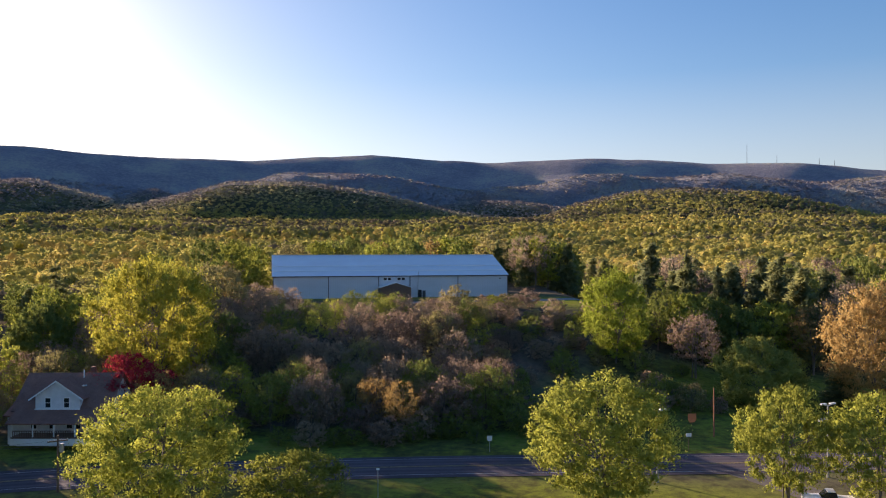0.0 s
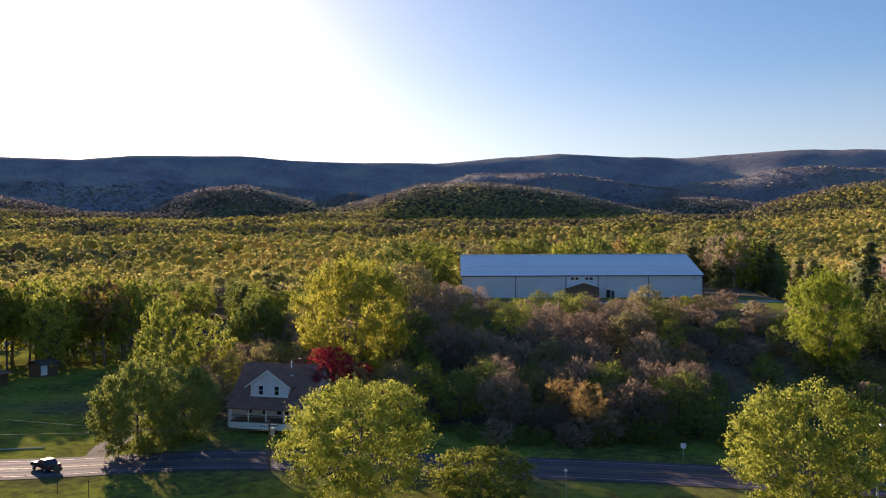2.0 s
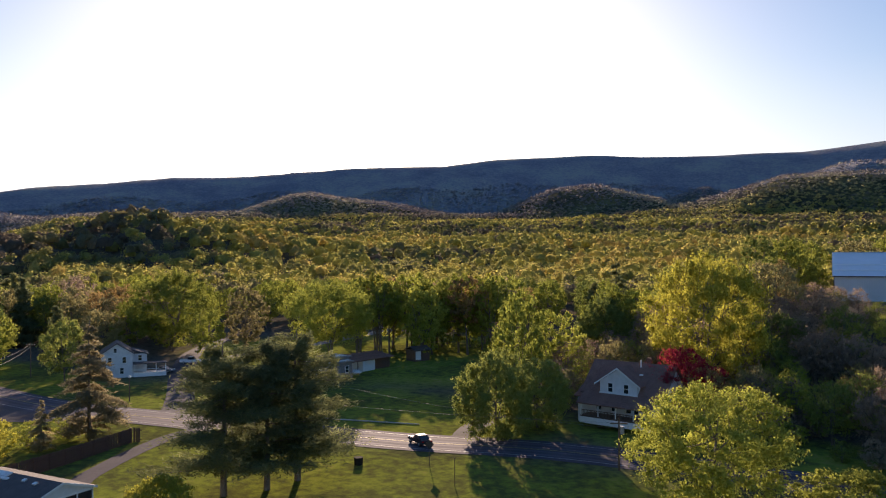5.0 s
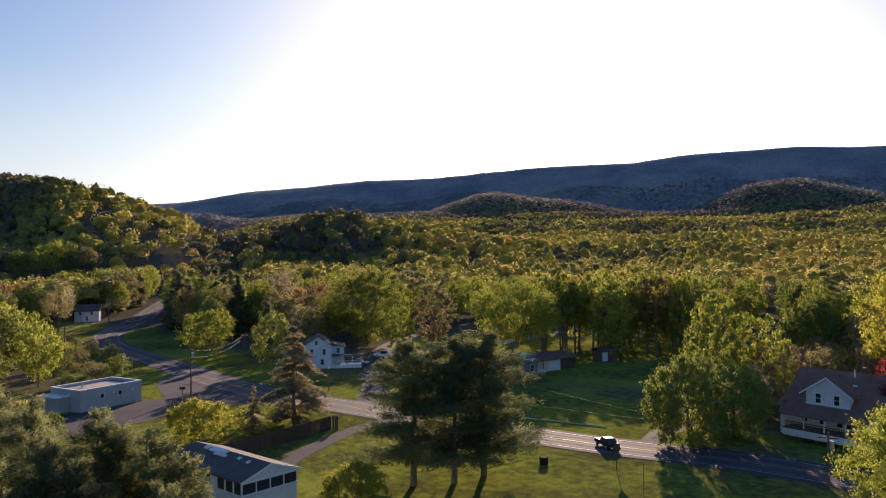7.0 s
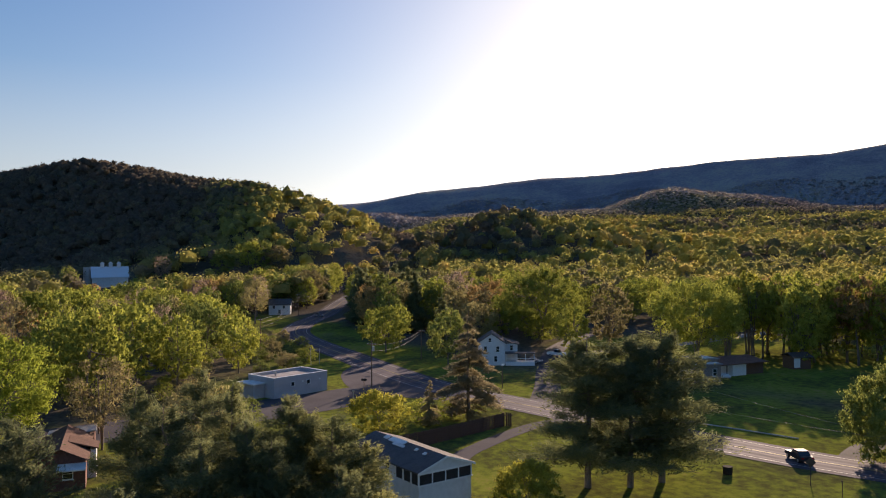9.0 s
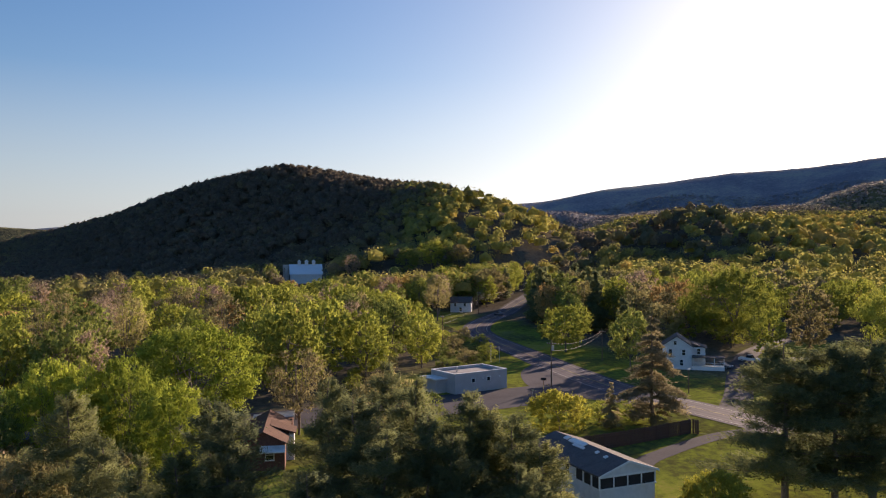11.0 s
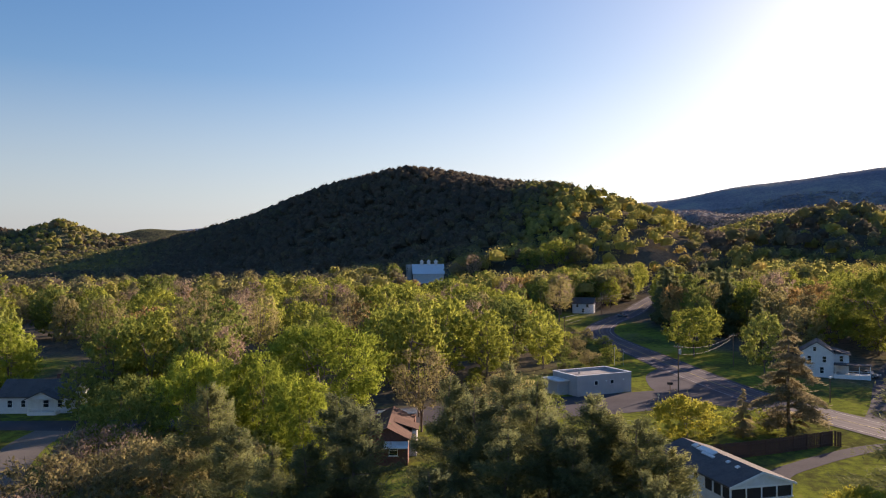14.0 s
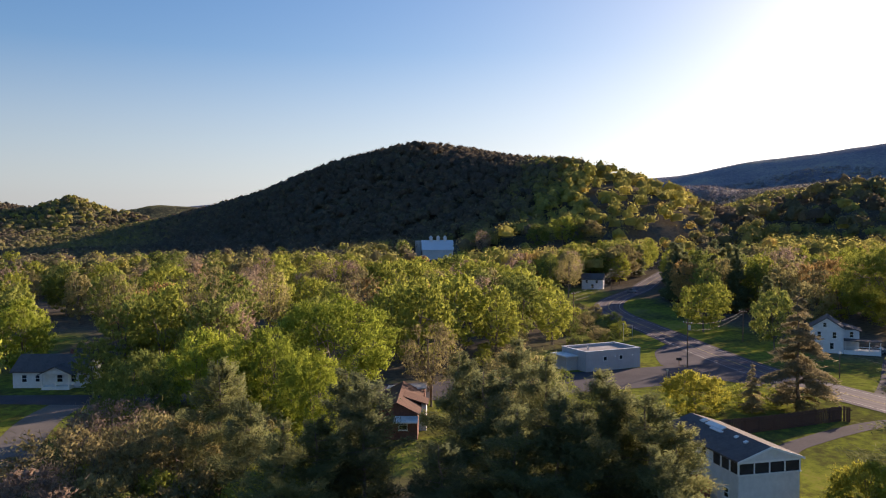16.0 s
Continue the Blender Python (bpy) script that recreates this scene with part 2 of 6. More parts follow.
# the long ridge across the valley: bearing, angle of the skyline above the eye
SKYLINE = [(-75, 4.0), (-50, 4.8), (-36, 5.0), (-29.8, 5.25), (-25, 6.0), (-19, 6.2), (-11, 6.85), (-3.2, 6.6), (5.2, 7.2), (14.1, 6.6), (20, 6.65), (25, 6.75), (28.2, 7.0),
           (35.7, 6.75), (39, 6.35), (46.5, 6.15), (52.8, 5.5), (58.6, 5.3), (63, 4.8), (67.5, 4.35), (71.4, 3.6), (75, 3.4), (82, 3.2), (95, 2.4)]
FAR = crest([(a, 3900, lift(e, 3900)) for a, e in SKYLINE])
FOOT = [
    (crest([(26, 3000, lift(2.2, 3000)), (20, 2800, lift(3.2, 2800)), (15, 2700, lift(4.9, 2700)), (10, 2650, lift(4.95, 2650)), (5, 2600, lift(4.2, 2600)), (0, 2500, lift(2.9, 2500)), (-4, 2400, lift(2.0, 2400))]), 300),
    (crest([(-6, 2500, lift(1.8, 2500)), (-10, 2500, lift(3.2, 2500)), (-14, 2450, lift(4.1, 2450)), (-18, 2400, lift(4.25, 2400)), (-23, 2350, lift(3.8, 2350)), (-30, 2300, lift(2.0, 2300)), (-45, 2300, lift(3.0, 2300))]), 280),
    (crest([(36, 2700, lift(2.4, 2700)), (32, 2800, lift(4.2, 2800)), (28.2, 2850, lift(4.8, 2850)), (24, 2900, lift(3.4, 2900)), (20, 2900, lift(2.2, 2900))]), 280),
    (crest([(54, 2700, lift(2.6, 2700)), (49, 2800, lift(4.2, 2800)), (44, 2850, lift(3.6, 2850)), (40, 2900, lift(2.6, 2900))]), 280),
    (crest([(76, 3200, lift(1.9, 3200)), (70, 3100, lift(2.6, 3100)), (63, 3000, lift(2.7, 3000)), (58, 2950, lift(2.4, 2950))]), 260),
    (crest([(-4, 3200, lift(4.5, 3200)), (-8, 3200, lift(5.0, 3200)), (-13, 3200, lift(5.4, 3200)), (-19, 3200, lift(5.0, 3200)), (-24, 3200, lift(5.1, 3200)), (-31, 3200, lift(5.0, 3200)), (-45, 3200, lift(4.4, 3200))]), 190),
    (crest([(17, 3250, lift(4.6, 3250)), (12, 3250, lift(5.4, 3250)), (8, 3200, lift(5.6, 3200)), (4, 3200, lift(5.2, 3200)), (0, 3150, lift(4.7, 3150)), (-4, 3100, lift(4.0, 3100))]), 180),
    (crest([(2, 2900, lift(3.5, 2900)), (-2, 2900, lift(4.0, 2900)), (-6, 2850, lift(3.6, 2850)), (-9, 2800, lift(3.0, 2800))]), 150),
    (crest([(23, 2950, lift(3.6, 2950)), (20.5, 2950, lift(4.2, 2950)), (18.5, 2950, lift(3.6, 2950))]), 130),
    (crest([(106, 2600, lift(1.5, 2600)), (109, 2600, lift(1.7, 2600)), (113, 2600, lift(0.9, 2600))]), 200),
    (crest([(109.5, 1500, lift(0.2, 1500)), (112, 1450, lift(1.1, 1450)), (114.2, 1450, lift(2.1, 1450)), (117, 1450, lift(1.1, 1450)), (122, 1900, lift(2.2, 1900)), (135, 1900, lift(2.5, 1900))]), 130),
]
# the wooded hill and the hump on either side of the gap
HILL = crest([(68.6, 470, 7), (70, 490, 17), (73, 510, 34), (76, 545, 50), (79.2, 600, 69), (85.5, 690, 87), (90, 760, 105), (95, 860, 98), (99, 960, 76), (106, 1160, 42), (112, 1400, 14)])
HUMP = crest([(69, 620, 4), (66.8, 640, 20), (63.4, 650, 46), (60.9, 660, 50), (56.9, 690, 43), (51.8, 740, 32), (45.3, 800, 22), (38, 860, 16)])
ROAD = [(130, 108), (45, 103), (-6, 101), (-51, 95.5), (-80, 84), (-122, 71), (-146, 64.5), (-171, 62.5), (-198, 62), (-225, 61), (-248, 61), (-268, 64), (-292, 73), (-322, 90), (-360, 108), (-420, 140)]


def smooth(a, b, x):
    t = np.clip((x - a) / (b - a), 0, 1)
    return t * t * (3 - 2 * t)


def hill_over(line, width, x, y):
    """Height of a rounded hill along a crest line, and how near it is."""
    if x.size == 1:
        d2 = (line[:, 0] - x.flat[0]) ** 2 + (line[:, 1] - y.flat[0]) ** 2
        i = int(np.argmin(d2))
        near = math.hypot(line[i, 0], line[i, 1])
        return np.full(x.shape, line[i, 2]), np.full(x.shape, math.sqrt(d2[i])), np.hypot(x, y) > near
    best = np.full(x.shape, 1e18)
    top, out = np.zeros(x.shape), np.zeros(x.shape)
    for cx, cy, cz in line:
        d2 = (x - cx) ** 2 + (y - cy) ** 2
        near = d2 < best
        best, top, out = np.where(near, d2, best), np.where(near, cz, top), np.where(near, math.hypot(cx, cy), out)
    return top, np.sqrt(best), np.hypot(x, y) > out


def ground_height(x, y):
    """Height of the land at arrays x, y."""
    x, y = np.asarray(x, float), np.asarray(y, float)
    d = np.hypot(x, y)
    az = np.degrees(np.arctan2(-x, y))
    z = 0.046 * np.maximum(d - 380, 0) * smooth(-60, -20, az) * (1 - smooth(64, 74, az)) * np.minimum(1, 2600 / np.maximum(d, 1))
    z = z + 0.012 * np.maximum(d - 500, 0)
    z = z + 5.0 * np.sin(x / 170 + 1.0) * np.sin(y / 140) * smooth(300, 700, d)
    roll = np.sin(d / 95 + 1.7 * np.sin(az / 5.5) + 0.9 * np.sin(az / 2.3 + 1)) + 0.6 * np.sin(d / 52 + 2.3 * np.sin(az / 3.7 + 2))
    z = z + 7.0 * roll * smooth(650, 1200, d) * (1 - smooth(2300, 2700, d)) * (1 - smooth(72, 78, az))
    for line, width in FOOT:
        top, r, behind = hill_over(line, width, x, y)
        z = np.maximum(z, z + (top - z) * np.exp(-((r / (width * np.where(behind, 1.0, 1.2))) ** 2)))
    top, r, _behind = hill_over(FAR, 900, x, y)
    z = np.maximum(z, top * np.exp(-((r / 800) ** 2) * np.where(d > 3900, 0.3, 1.0)))
    spur = np.sin(x / 240 + 1.6 * np.sin(y / 330)) * np.sin(y / 260 + 1.3 * np.sin(x / 390)) + 0.5 * np.sin((x + y) / 120 + np.sin((x - y) / 150))
    z = z + 26 * spur * np.exp(-(((d - 3150) / 380) ** 2)) * smooth(-75, -45, az) * (1 - smooth(70, 80, az))
    for line, near_w, far_w in ((HILL, 150, 340), (HUMP, 105, 240)):
        top, r, behind = hill_over(line, near_w, x, y)
        slim = near_w - (15 if line is HILL else 0) - (20 * (1 - smooth(78, 84, az)) if line is HILL else 0)
        fall = np.exp(-((r / np.where(behind, near_w + (far_w - near_w) * (smooth(77, 87, az) if line is HILL else 1 - smooth(57, 62, az)), slim)) ** 2))
        z = np.maximum(z, z * (1 - fall) + top * fall)
    # the terrace of the long shed, above a wooded bank
    wx = smooth(-95, -60, x) * (1 - smooth(34, 62, x)) + 0.35 * smooth(34, 62, x) * (1 - smooth(140, 220, x))
    z = z + 15.6 * wx * smooth(122, 192, y) * (1 - 0.4 * smooth(300, 420, y)) * (1 - smooth(420, 700, y))
    return z


def height(x, y):
    return float(ground_height(np.array([x]), np.array([y]))[0])


def mesh_from(name, verts, faces, mats, smooth_shade=False, attrs=None, turns=None):
    """A mesh from arrays; faces: one array of faces with equal corners, or a list of such arrays."""
    me = bpy.data.meshes.new(name)
    verts = np.asarray(verts, np.float32)
    groups = [np.asarray(f, np.int32) for f in (faces if isinstance(faces, list) and isinstance(faces[0], np.ndarray) and faces[0].ndim == 2 else [faces])]
    corners = np.concatenate([g.ravel() for g in groups])
    counts = np.concatenate([np.full(len(g), g.shape[1], np.int32) for g in groups])
    me.vertices.add(len(verts))
    me.vertices.foreach_set("co", verts.ravel())
    me.loops.add(len(corners))
    me.loops.foreach_set("vertex_index", corners)
    me.polygons.add(len(counts))
    me.polygons.foreach_set("loop_start", np.concatenate([[0], np.cumsum(counts)[:-1]]).astype(np.int32))
    if smooth_shade:
        me.polygons.foreach_set("use_smooth", np.ones(len(counts), bool))
    for m in mats:
        me.materials.append(m)
    for key, values in (attrs or {}).items():
        me.attributes.new(key, "FLOAT", "POINT").data.foreach_set("value", np.asarray(values, np.float32))
    me.update(calc_edges=True)
    if turns is not None:
        me.attributes.new("custom_normal", "FLOAT_VECTOR", "POINT").data.foreach_set("vector", np.asarray(turns, np.float32).ravel())
    return me


LAWNS = [(5, 60, 62, 40), (-45, 66, 45, 26), (-100, 98, 42, 20), (-132, 92, 26, 16), (60, 130, 45, 32), (-70, 40, 40, 30), (-190, 75, 40, 14), (-262, 79, 34, 8), (-235, 48, 40, 10), (-30, 225, 60, 22), (40, 200, 25, 20), (-170, -95, 40, 12), (-165, 44, 28, 13), (-215, 50, 38, 9), (-128, 36, 20, 13), (-118, 16, 13, 22), (-120, 88, 40, 16), (-165, 150, 45, 38), (-150, 175, 30, 25)]


GRASS = LAWNS + [(-95, -52, 22, 14), (-128, 52, 62, 44), (-190, 62, 60, 26), (-110, -20, 30, 40), (-140, 160, 60, 50), (-120, -60, 50, 30), (10, 110, 90, 14), (-290, 64, 48, 13)]


def lawn_at(x, y, patches=LAWNS):
    m = np.zeros(np.shape(x))
    for cx, cy, rx, ry in patches:
        m = np.maximum(m, 1 - smooth(0.75, 1.15, np.hypot((x - cx) / rx, (y - cy) / ry)))
    return m


rings = np.concatenate([[0.02], np.geomspace(6, 4950, 170)])
angles = np.radians(np.arange(-180, 180, 0.75))
rr, aa = np.meshgrid(rings, angles, indexing="ij")
gx, gy = -rr * np.sin(aa), rr * np.cos(aa)
gz = ground_height(gx, gy)
na, nr = len(angles), len(rings)
ii, jj = np.meshgrid(np.arange(nr - 1), np.arange(na), indexing="ij")
quads = np.stack([ii * na + jj, (ii + 1) * na + jj, (ii + 1) * na + (jj + 1) % na, ii * na + (jj + 1) % na], -1).reshape(-1, 4)[:, ::-1]
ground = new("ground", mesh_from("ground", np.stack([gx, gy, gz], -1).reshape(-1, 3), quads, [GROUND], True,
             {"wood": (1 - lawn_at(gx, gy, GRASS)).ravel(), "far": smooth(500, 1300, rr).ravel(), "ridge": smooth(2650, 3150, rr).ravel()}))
tagged(ground, "rolling valley ground with mown lawns, leaf litter and wooded ridges", "ground", kind="structure")


# ---- roads ----
def spline(points, step=2.0):
    """Points along a smooth line through the given ones."""
    p = np.array(points, float)
    p = np.vstack([2 * p[0] - p[1], p, 2 * p[-1] - p[-2]])
    out = []
    for i in range(1, len(p) - 2):
        n = max(2, int(np.linalg.norm(p[i + 1] - p[i]) / step))
        t = np.linspace(0, 1, n, endpoint=False)[:, None]
        a, b, c, e = p[i - 1], p[i], p[i + 1], p[i + 2]
        out.append(0.5 * (2 * b + (c - a) * t + (2 * a - 5 * b + 4 * c - e) * t**2 + (3 * b - a - 3 * c + e) * t**3))
    return np.vstack(out + [p[-2][None]])


def ribbon(points, half, rise, mat, name, offset=0.0, dash=None, step=2.0, lanes=4):
    """A strip laid along a line over the land; dash: lengths of paint and gap."""
    line = spline(points, step)
    tangent = np.gradient(line, axis=0)
    tangent /= np.linalg.norm(tangent, axis=1, keepdims=True)
    side = np.stack([-tangent[:, 1], tangent[:, 0]], 1)
    hw = np.interp(np.linspace(0, 1, len(line)), np.linspace(0, 1, len(half)), half) if isinstance(half, (list, tuple)) else np.full(len(line), half)
    steps = np.linspace(-1, 1, lanes)
    cols = [line + side * (offset + k * hw)[:, None] for k in steps]
    verts = np.concatenate([np.column_stack([c, ground_height(c[:, 0], c[:, 1]) + rise]) for c in cols])
    n, faces = len(line), []
    along = np.concatenate([[0], np.cumsum(np.linalg.norm(np.diff(line, axis=0), axis=1))])
    for k in range(lanes - 1):
        for i in range(n - 1):
            if dash and (along[i] % sum(dash)) > dash[0]:
                continue
            faces.append((k * n + i, k * n + i + 1, (k + 1) * n + i + 1, (k + 1) * n + i))
    return new(name, mesh_from(name, verts, np.array(faces)[:, ::-1], [mat], False, {"across": np.concatenate([offset + k * hw for k in steps])}))


road = ribbon(ROAD, 5.0, 0.06, ROAD_TOP, "road", lanes=12)
tagged(road, "grey two-lane asphalt road with wide shoulders", "road", kind="structure")

# side lanes, drives and yards
LANES = [
    [(-118, 72), (-135, 84), (-160, 100), (-190, 122), (-215, 150)],
    [(-70, 89), (-75, 100), (-76, 112)],
    [(-109, 74), (-107.2, 65), (-103.2, 57), (-99, 50.5), (-95.2, 45.5), (-89, 41)],
    [(38, 99), (43, 88), (46, 74)],
    [(-150, 62), (-143, 42), (-138, 26), (-132, 2), (-129, -25), (-127, -50), (-128, -80), (-126, -115)],
    [(-245, 62), (-270, 50), (-300, 45)],
    [(-66, -40), (-85, -47), (-99, -52.5), (-114, -56.5), (-126, -57)],
    [(-126, 68), (-138, 62), (-152, 57), (-170, 57), (-184, 60)],
    [(-12, 193), (14, 199), (34, 208), (58, 226), (90, 246)],
    [(-176, 118), (-182, 164), (-196, 215), (-206, 255), (-200, 300)],
]
CONCRETE_LANE = asphalt_mat("pale_concrete_lane", (0.20, 0.19, 0.18), (0.34, 0.33, 0.31))
LANE_LOOK = [(2.7, ASPHALT_PALE, "pale asphalt side street past a white house"), (2.0, GRAVEL, "short gravel drive to the white house"), (1.5, ASPHALT_PALE, "asphalt drive behind a board fence"),
             (2.4, GRAVEL, "gravel drive across a lawn"), ((7.5, 8.5, 7.0, 4.0, 3.0, 3.0), ASPHALT_PALE, "paved yard and narrow village lane among trees"), (1.8, GRAVEL, "short gravel track off the road"), (3.0, GRAVEL, "gravel lane past a white cottage"), ((2.0, 7.0, 9.0, 6.0, 1.0), ASPHALT, "wide asphalt apron of the road junction"), (3.4, CONCRETE_LANE, "pale yard before the long metal building"), (2.6, CONCRETE_LANE, "pale back road seen between tree trunks")]
for k, (pts, (half, mat, text)) in enumerate(zip(LANES, LANE_LOOK)):
    tagged(ribbon(pts, half, 0.045 - 0.004 * k, mat, "lane"), text, "lane", kind="structure")
for off, w, mat, dash, text in ((3.7, 0.07, PAINT_WHITE, None, "worn white edge line painted on asphalt"), (-3.7, 0.07, PAINT_WHITE, None, "worn white edge line painted on asphalt"),
                               (0.13, 0.06, PAINT_YELLOW, None, "faded yellow centre line painted on asphalt"), (-0.13, 0.06, PAINT_YELLOW, None, "faded yellow centre line painted on asphalt")):
    tagged(ribbon(ROAD, w, 0.075, mat, "road_marking", off, dash), text, "road marking", kind="structure")


# ---- trees ----
def tube(path, radii, sides=5):
    """A tapered, bent limb."""
    path = np.array(path, float)
    t = np.gradient(path, axis=0)
    t /= np.linalg.norm(t, axis=1, keepdims=True) + 1e-9
    ref = np.where(np.abs(t[:, 2:]) > 0.9, [[1.0, 0, 0]], [[0, 0, 1.0]])
    u = np.cross(t, ref)
    u /= np.linalg.norm(u, axis=1, keepdims=True) + 1e-9
    v = np.cross(t, u)
    a = np.linspace(0, 2 * math.pi, sides, endpoint=False)
    ring = u[:, None] * np.cos(a)[None, :, None] + v[:, None] * np.sin(a)[None, :, None]
    verts = (path[:, None] + ring * np.array(radii)[:, None, None]).reshape(-1, 3)
    n = len(path)
    i, j = np.meshgrid(np.arange(n - 1), np.arange(sides), indexing="ij")
    faces = np.stack([i * sides + j, i * sides + (j + 1) % sides, (i + 1) * sides + (j + 1) % sides, (i + 1) * sides + j], -1).reshape(-1, 4)
    return verts, faces


def gather(pieces):
    verts, faces, k = [], [], 0
    for v, f in pieces:
        verts.append(v)
        faces.append(f + k)
        k += len(v)
    return np.concatenate(verts), np.concatenate(faces)


def bend(a, b, c, n=6):
    t = np.linspace(0, 1, n)[:, None]
    return (1 - t) ** 2 * np.array(a) + 2 * t * (1 - t) * np.array(b) + t**2 * np.array(c)


def unit(v):
    return v / (np.linalg.norm(v, axis=-1, keepdims=True) + 1e-9)


def sprigs(rng, centres, size, long, facing, way=None, jitter=0.6):
    """Small leaf sprays: one kite-shaped face each, pointing along way and turned roughly towards facing."""
    n = len(centres)
    nn = unit(facing + rng.normal(size=(n, 3)) * jitter)
    a = unit(rng.normal(size=(n, 3)) + (0 if way is None else way))
    a = unit(np.cross(nn, a)) if way is None else a
    b = unit(np.cross(a, nn))
    b *= np.where(np.sum(np.cross(b, a) * facing, 1) < 0, -1.0, 1.0)[:, None]
    s = (size * rng.uniform(0.55, 1.35, n))[:, None]
    a, b = a * s * long * 0.5, b * s * 0.5
    verts = np.stack([centres - a, centres + b + a * 0.15, centres + a, centres - b + a * 0.15], 1).reshape(-1, 3)
    return verts, np.arange(4 * n).reshape(-1, 4)


def broadleaf(name, seed, h, spread, leaves, leaf, low=0.22, limbs=8, gaps=0.5, stems=1, twigs=0, shape=0.55, up=1.5, extra=0, long=2.2):
    """A trunk with limbs, and a crown of leaf sprays gathered in clumps round the limb ends."""
    rng = np.random.default_rng(seed)
    wood, clumps = [], []
    mid, semi, reach = h * (low + (1 - low) * shape * 0.92), h * (1 - low) * 0.53, spread / 2
    for s in range(stems):
        base = np.array([rng.uniform(-0.4, 0.4), rng.uniform(-0.4, 0.4), -0.4]) * (1 if stems > 1 else 0.2) + [0, 0, -0.3]
        lean = rng.normal(size=2) * 0.05 * h * (1.6 if stems > 1 else 1)
        top = np.array([lean[0], lean[1], h * 0.86])
        r0 = (0.011 * h + 0.09) / math.sqrt(stems)
        trunk = bend(base, [lean[0] * 0.2, lean[1] * 0.2, h * 0.4], top, 9)
        wood.append(tube(trunk, np.linspace(r0, r0 * 0.15, 9), 7))
        for k in range(max(3, limbs // stems)):
            i = rng.integers(2, 7)
            az = 2.4 * k + rng.uniform(-0.5, 0.5) + s
            el = rng.uniform(-0.45, 1.25)
            out = np.array([math.cos(az) * math.cos(el), math.sin(az) * math.cos(el), math.sin(el)]) * [reach, reach, semi]
            end = np.array([0, 0, mid]) + out * rng.uniform(0.72, 0.98)
            start = trunk[i]
            knee = start * 0.5 + end * 0.5 + [0, 0, -0.06 * h]
            limb = bend(start, knee, end, 5)
            r1 = r0 * 0.42
            wood.append(tube(limb, np.linspace(r1, 0.025, 5), 5))
            clumps.append(end)
            for q in range(4):
                w = limb[rng.integers(2, 4)]
                e = w + (end - start) * rng.uniform(0.15, 0.35) + rng.normal(size=3) * reach * 0.24
                wood.append(tube(bend(w, (w + e) / 2 + [0, 0, 0.2], e, 3), np.linspace(r1 * 0.35, 0.015, 3), 3))
                clumps.append(e)
    # clumps over the rest of the crown, thinner inside and on some flanks
    fill = rng.normal(size=(int(70 + limbs * 4 + extra), 3))
    fill /= np.linalg.norm(fill, axis=1, keepdims=True)
    lump = np.array([noise.noise(Vector(v * 2.1 + seed)) for v in fill])
    fill = fill * (0.58 + 0.4 * rng.random(len(fill)) ** 0.6 + 0.42 * lump)[:, None] * [reach, reach, semi] + [0, 0, mid]
    fill = fill[lump > -0.38 * (1.2 - gaps)]
    clumps = np.array(clumps + list(fill))
    out = np.linalg.norm((clumps - [0, 0, mid]) / [reach, reach, semi], axis=1)
    clumps = [0, 0, mid] + (clumps - [0, 0, mid]) * np.minimum(1, 1.06 / out)[:, None]
    pick = rng.integers(0, len(clumps), leaves)
    off = rng.normal(size=(leaves, 3))
    off /= np.linalg.norm(off, axis=1, keepdims=True)
    rad = spread * (0.03 + 0.055 * rng.random(len(clumps)))[pick] * (0.85 if extra > 100 else 1.0) * np.minimum(np.abs(rng.normal(size=leaves)), 1.6) * 0.88
    centre = clumps[pick] + off * rad[:, None] * [1.2, 1.2, 0.8] + np.clip(rng.normal(size=leaves), 0, 1.6)[:, None] * unit(clumps[pick] - [0, 0, h * 0.25]) * spread * 0.022
    keep = centre[:, 2] > h * low * 0.55
    centre, off = centre[keep], off[keep]
    facing = unit(unit((centre - [0, 0, mid]) / [reach, reach, semi]) * 0.4 + off * 0.75 + [0, 0, 0.45])
    parts, turns = [sprigs(rng, centre, leaf, long, facing, facing * 0.5 + [0, 0, up])], [np.repeat(facing, 4, 0)]
    if twigs:
        pick = rng.integers(0, len(clumps), twigs)
        a = clumps[pick] + rng.normal(size=(twigs, 3)) * spread * 0.07
        d = rng.normal(size=(twigs, 3)) * 0.4 + [0, 0, 0.2] + (clumps[pick] - [0, 0, h * 0.4]) / h
        d *= (rng.uniform(0.35, 0.85, twigs) * min(1.0, h / 11) / (np.linalg.norm(d, axis=1) + 1e-9))[:, None]
        w = np.cross(d, rng.normal(size=(twigs, 3)))
        w *= (0.022 / (np.linalg.norm(w, axis=1) + 1e-9))[:, None]
        v = np.stack([a - w, a + w, a + d + w * 0.3, a + d - w * 0.3], 1).reshape(-1, 3)
        parts.append((v, np.arange(4 * twigs).reshape(-1, 4)))
        turns.append(np.repeat(unit((a - [0, 0, mid]) / [reach, reach, semi]), 4, 0))
    tv, tf = gather(wood)
    cv, cf = gather(parts)
    return mesh_from(name + "_trunk", tv, tf, [BARK], True), mesh_from(name + "_crown", cv, cf, [LEAF_GREEN], True, None, np.concatenate(turns))


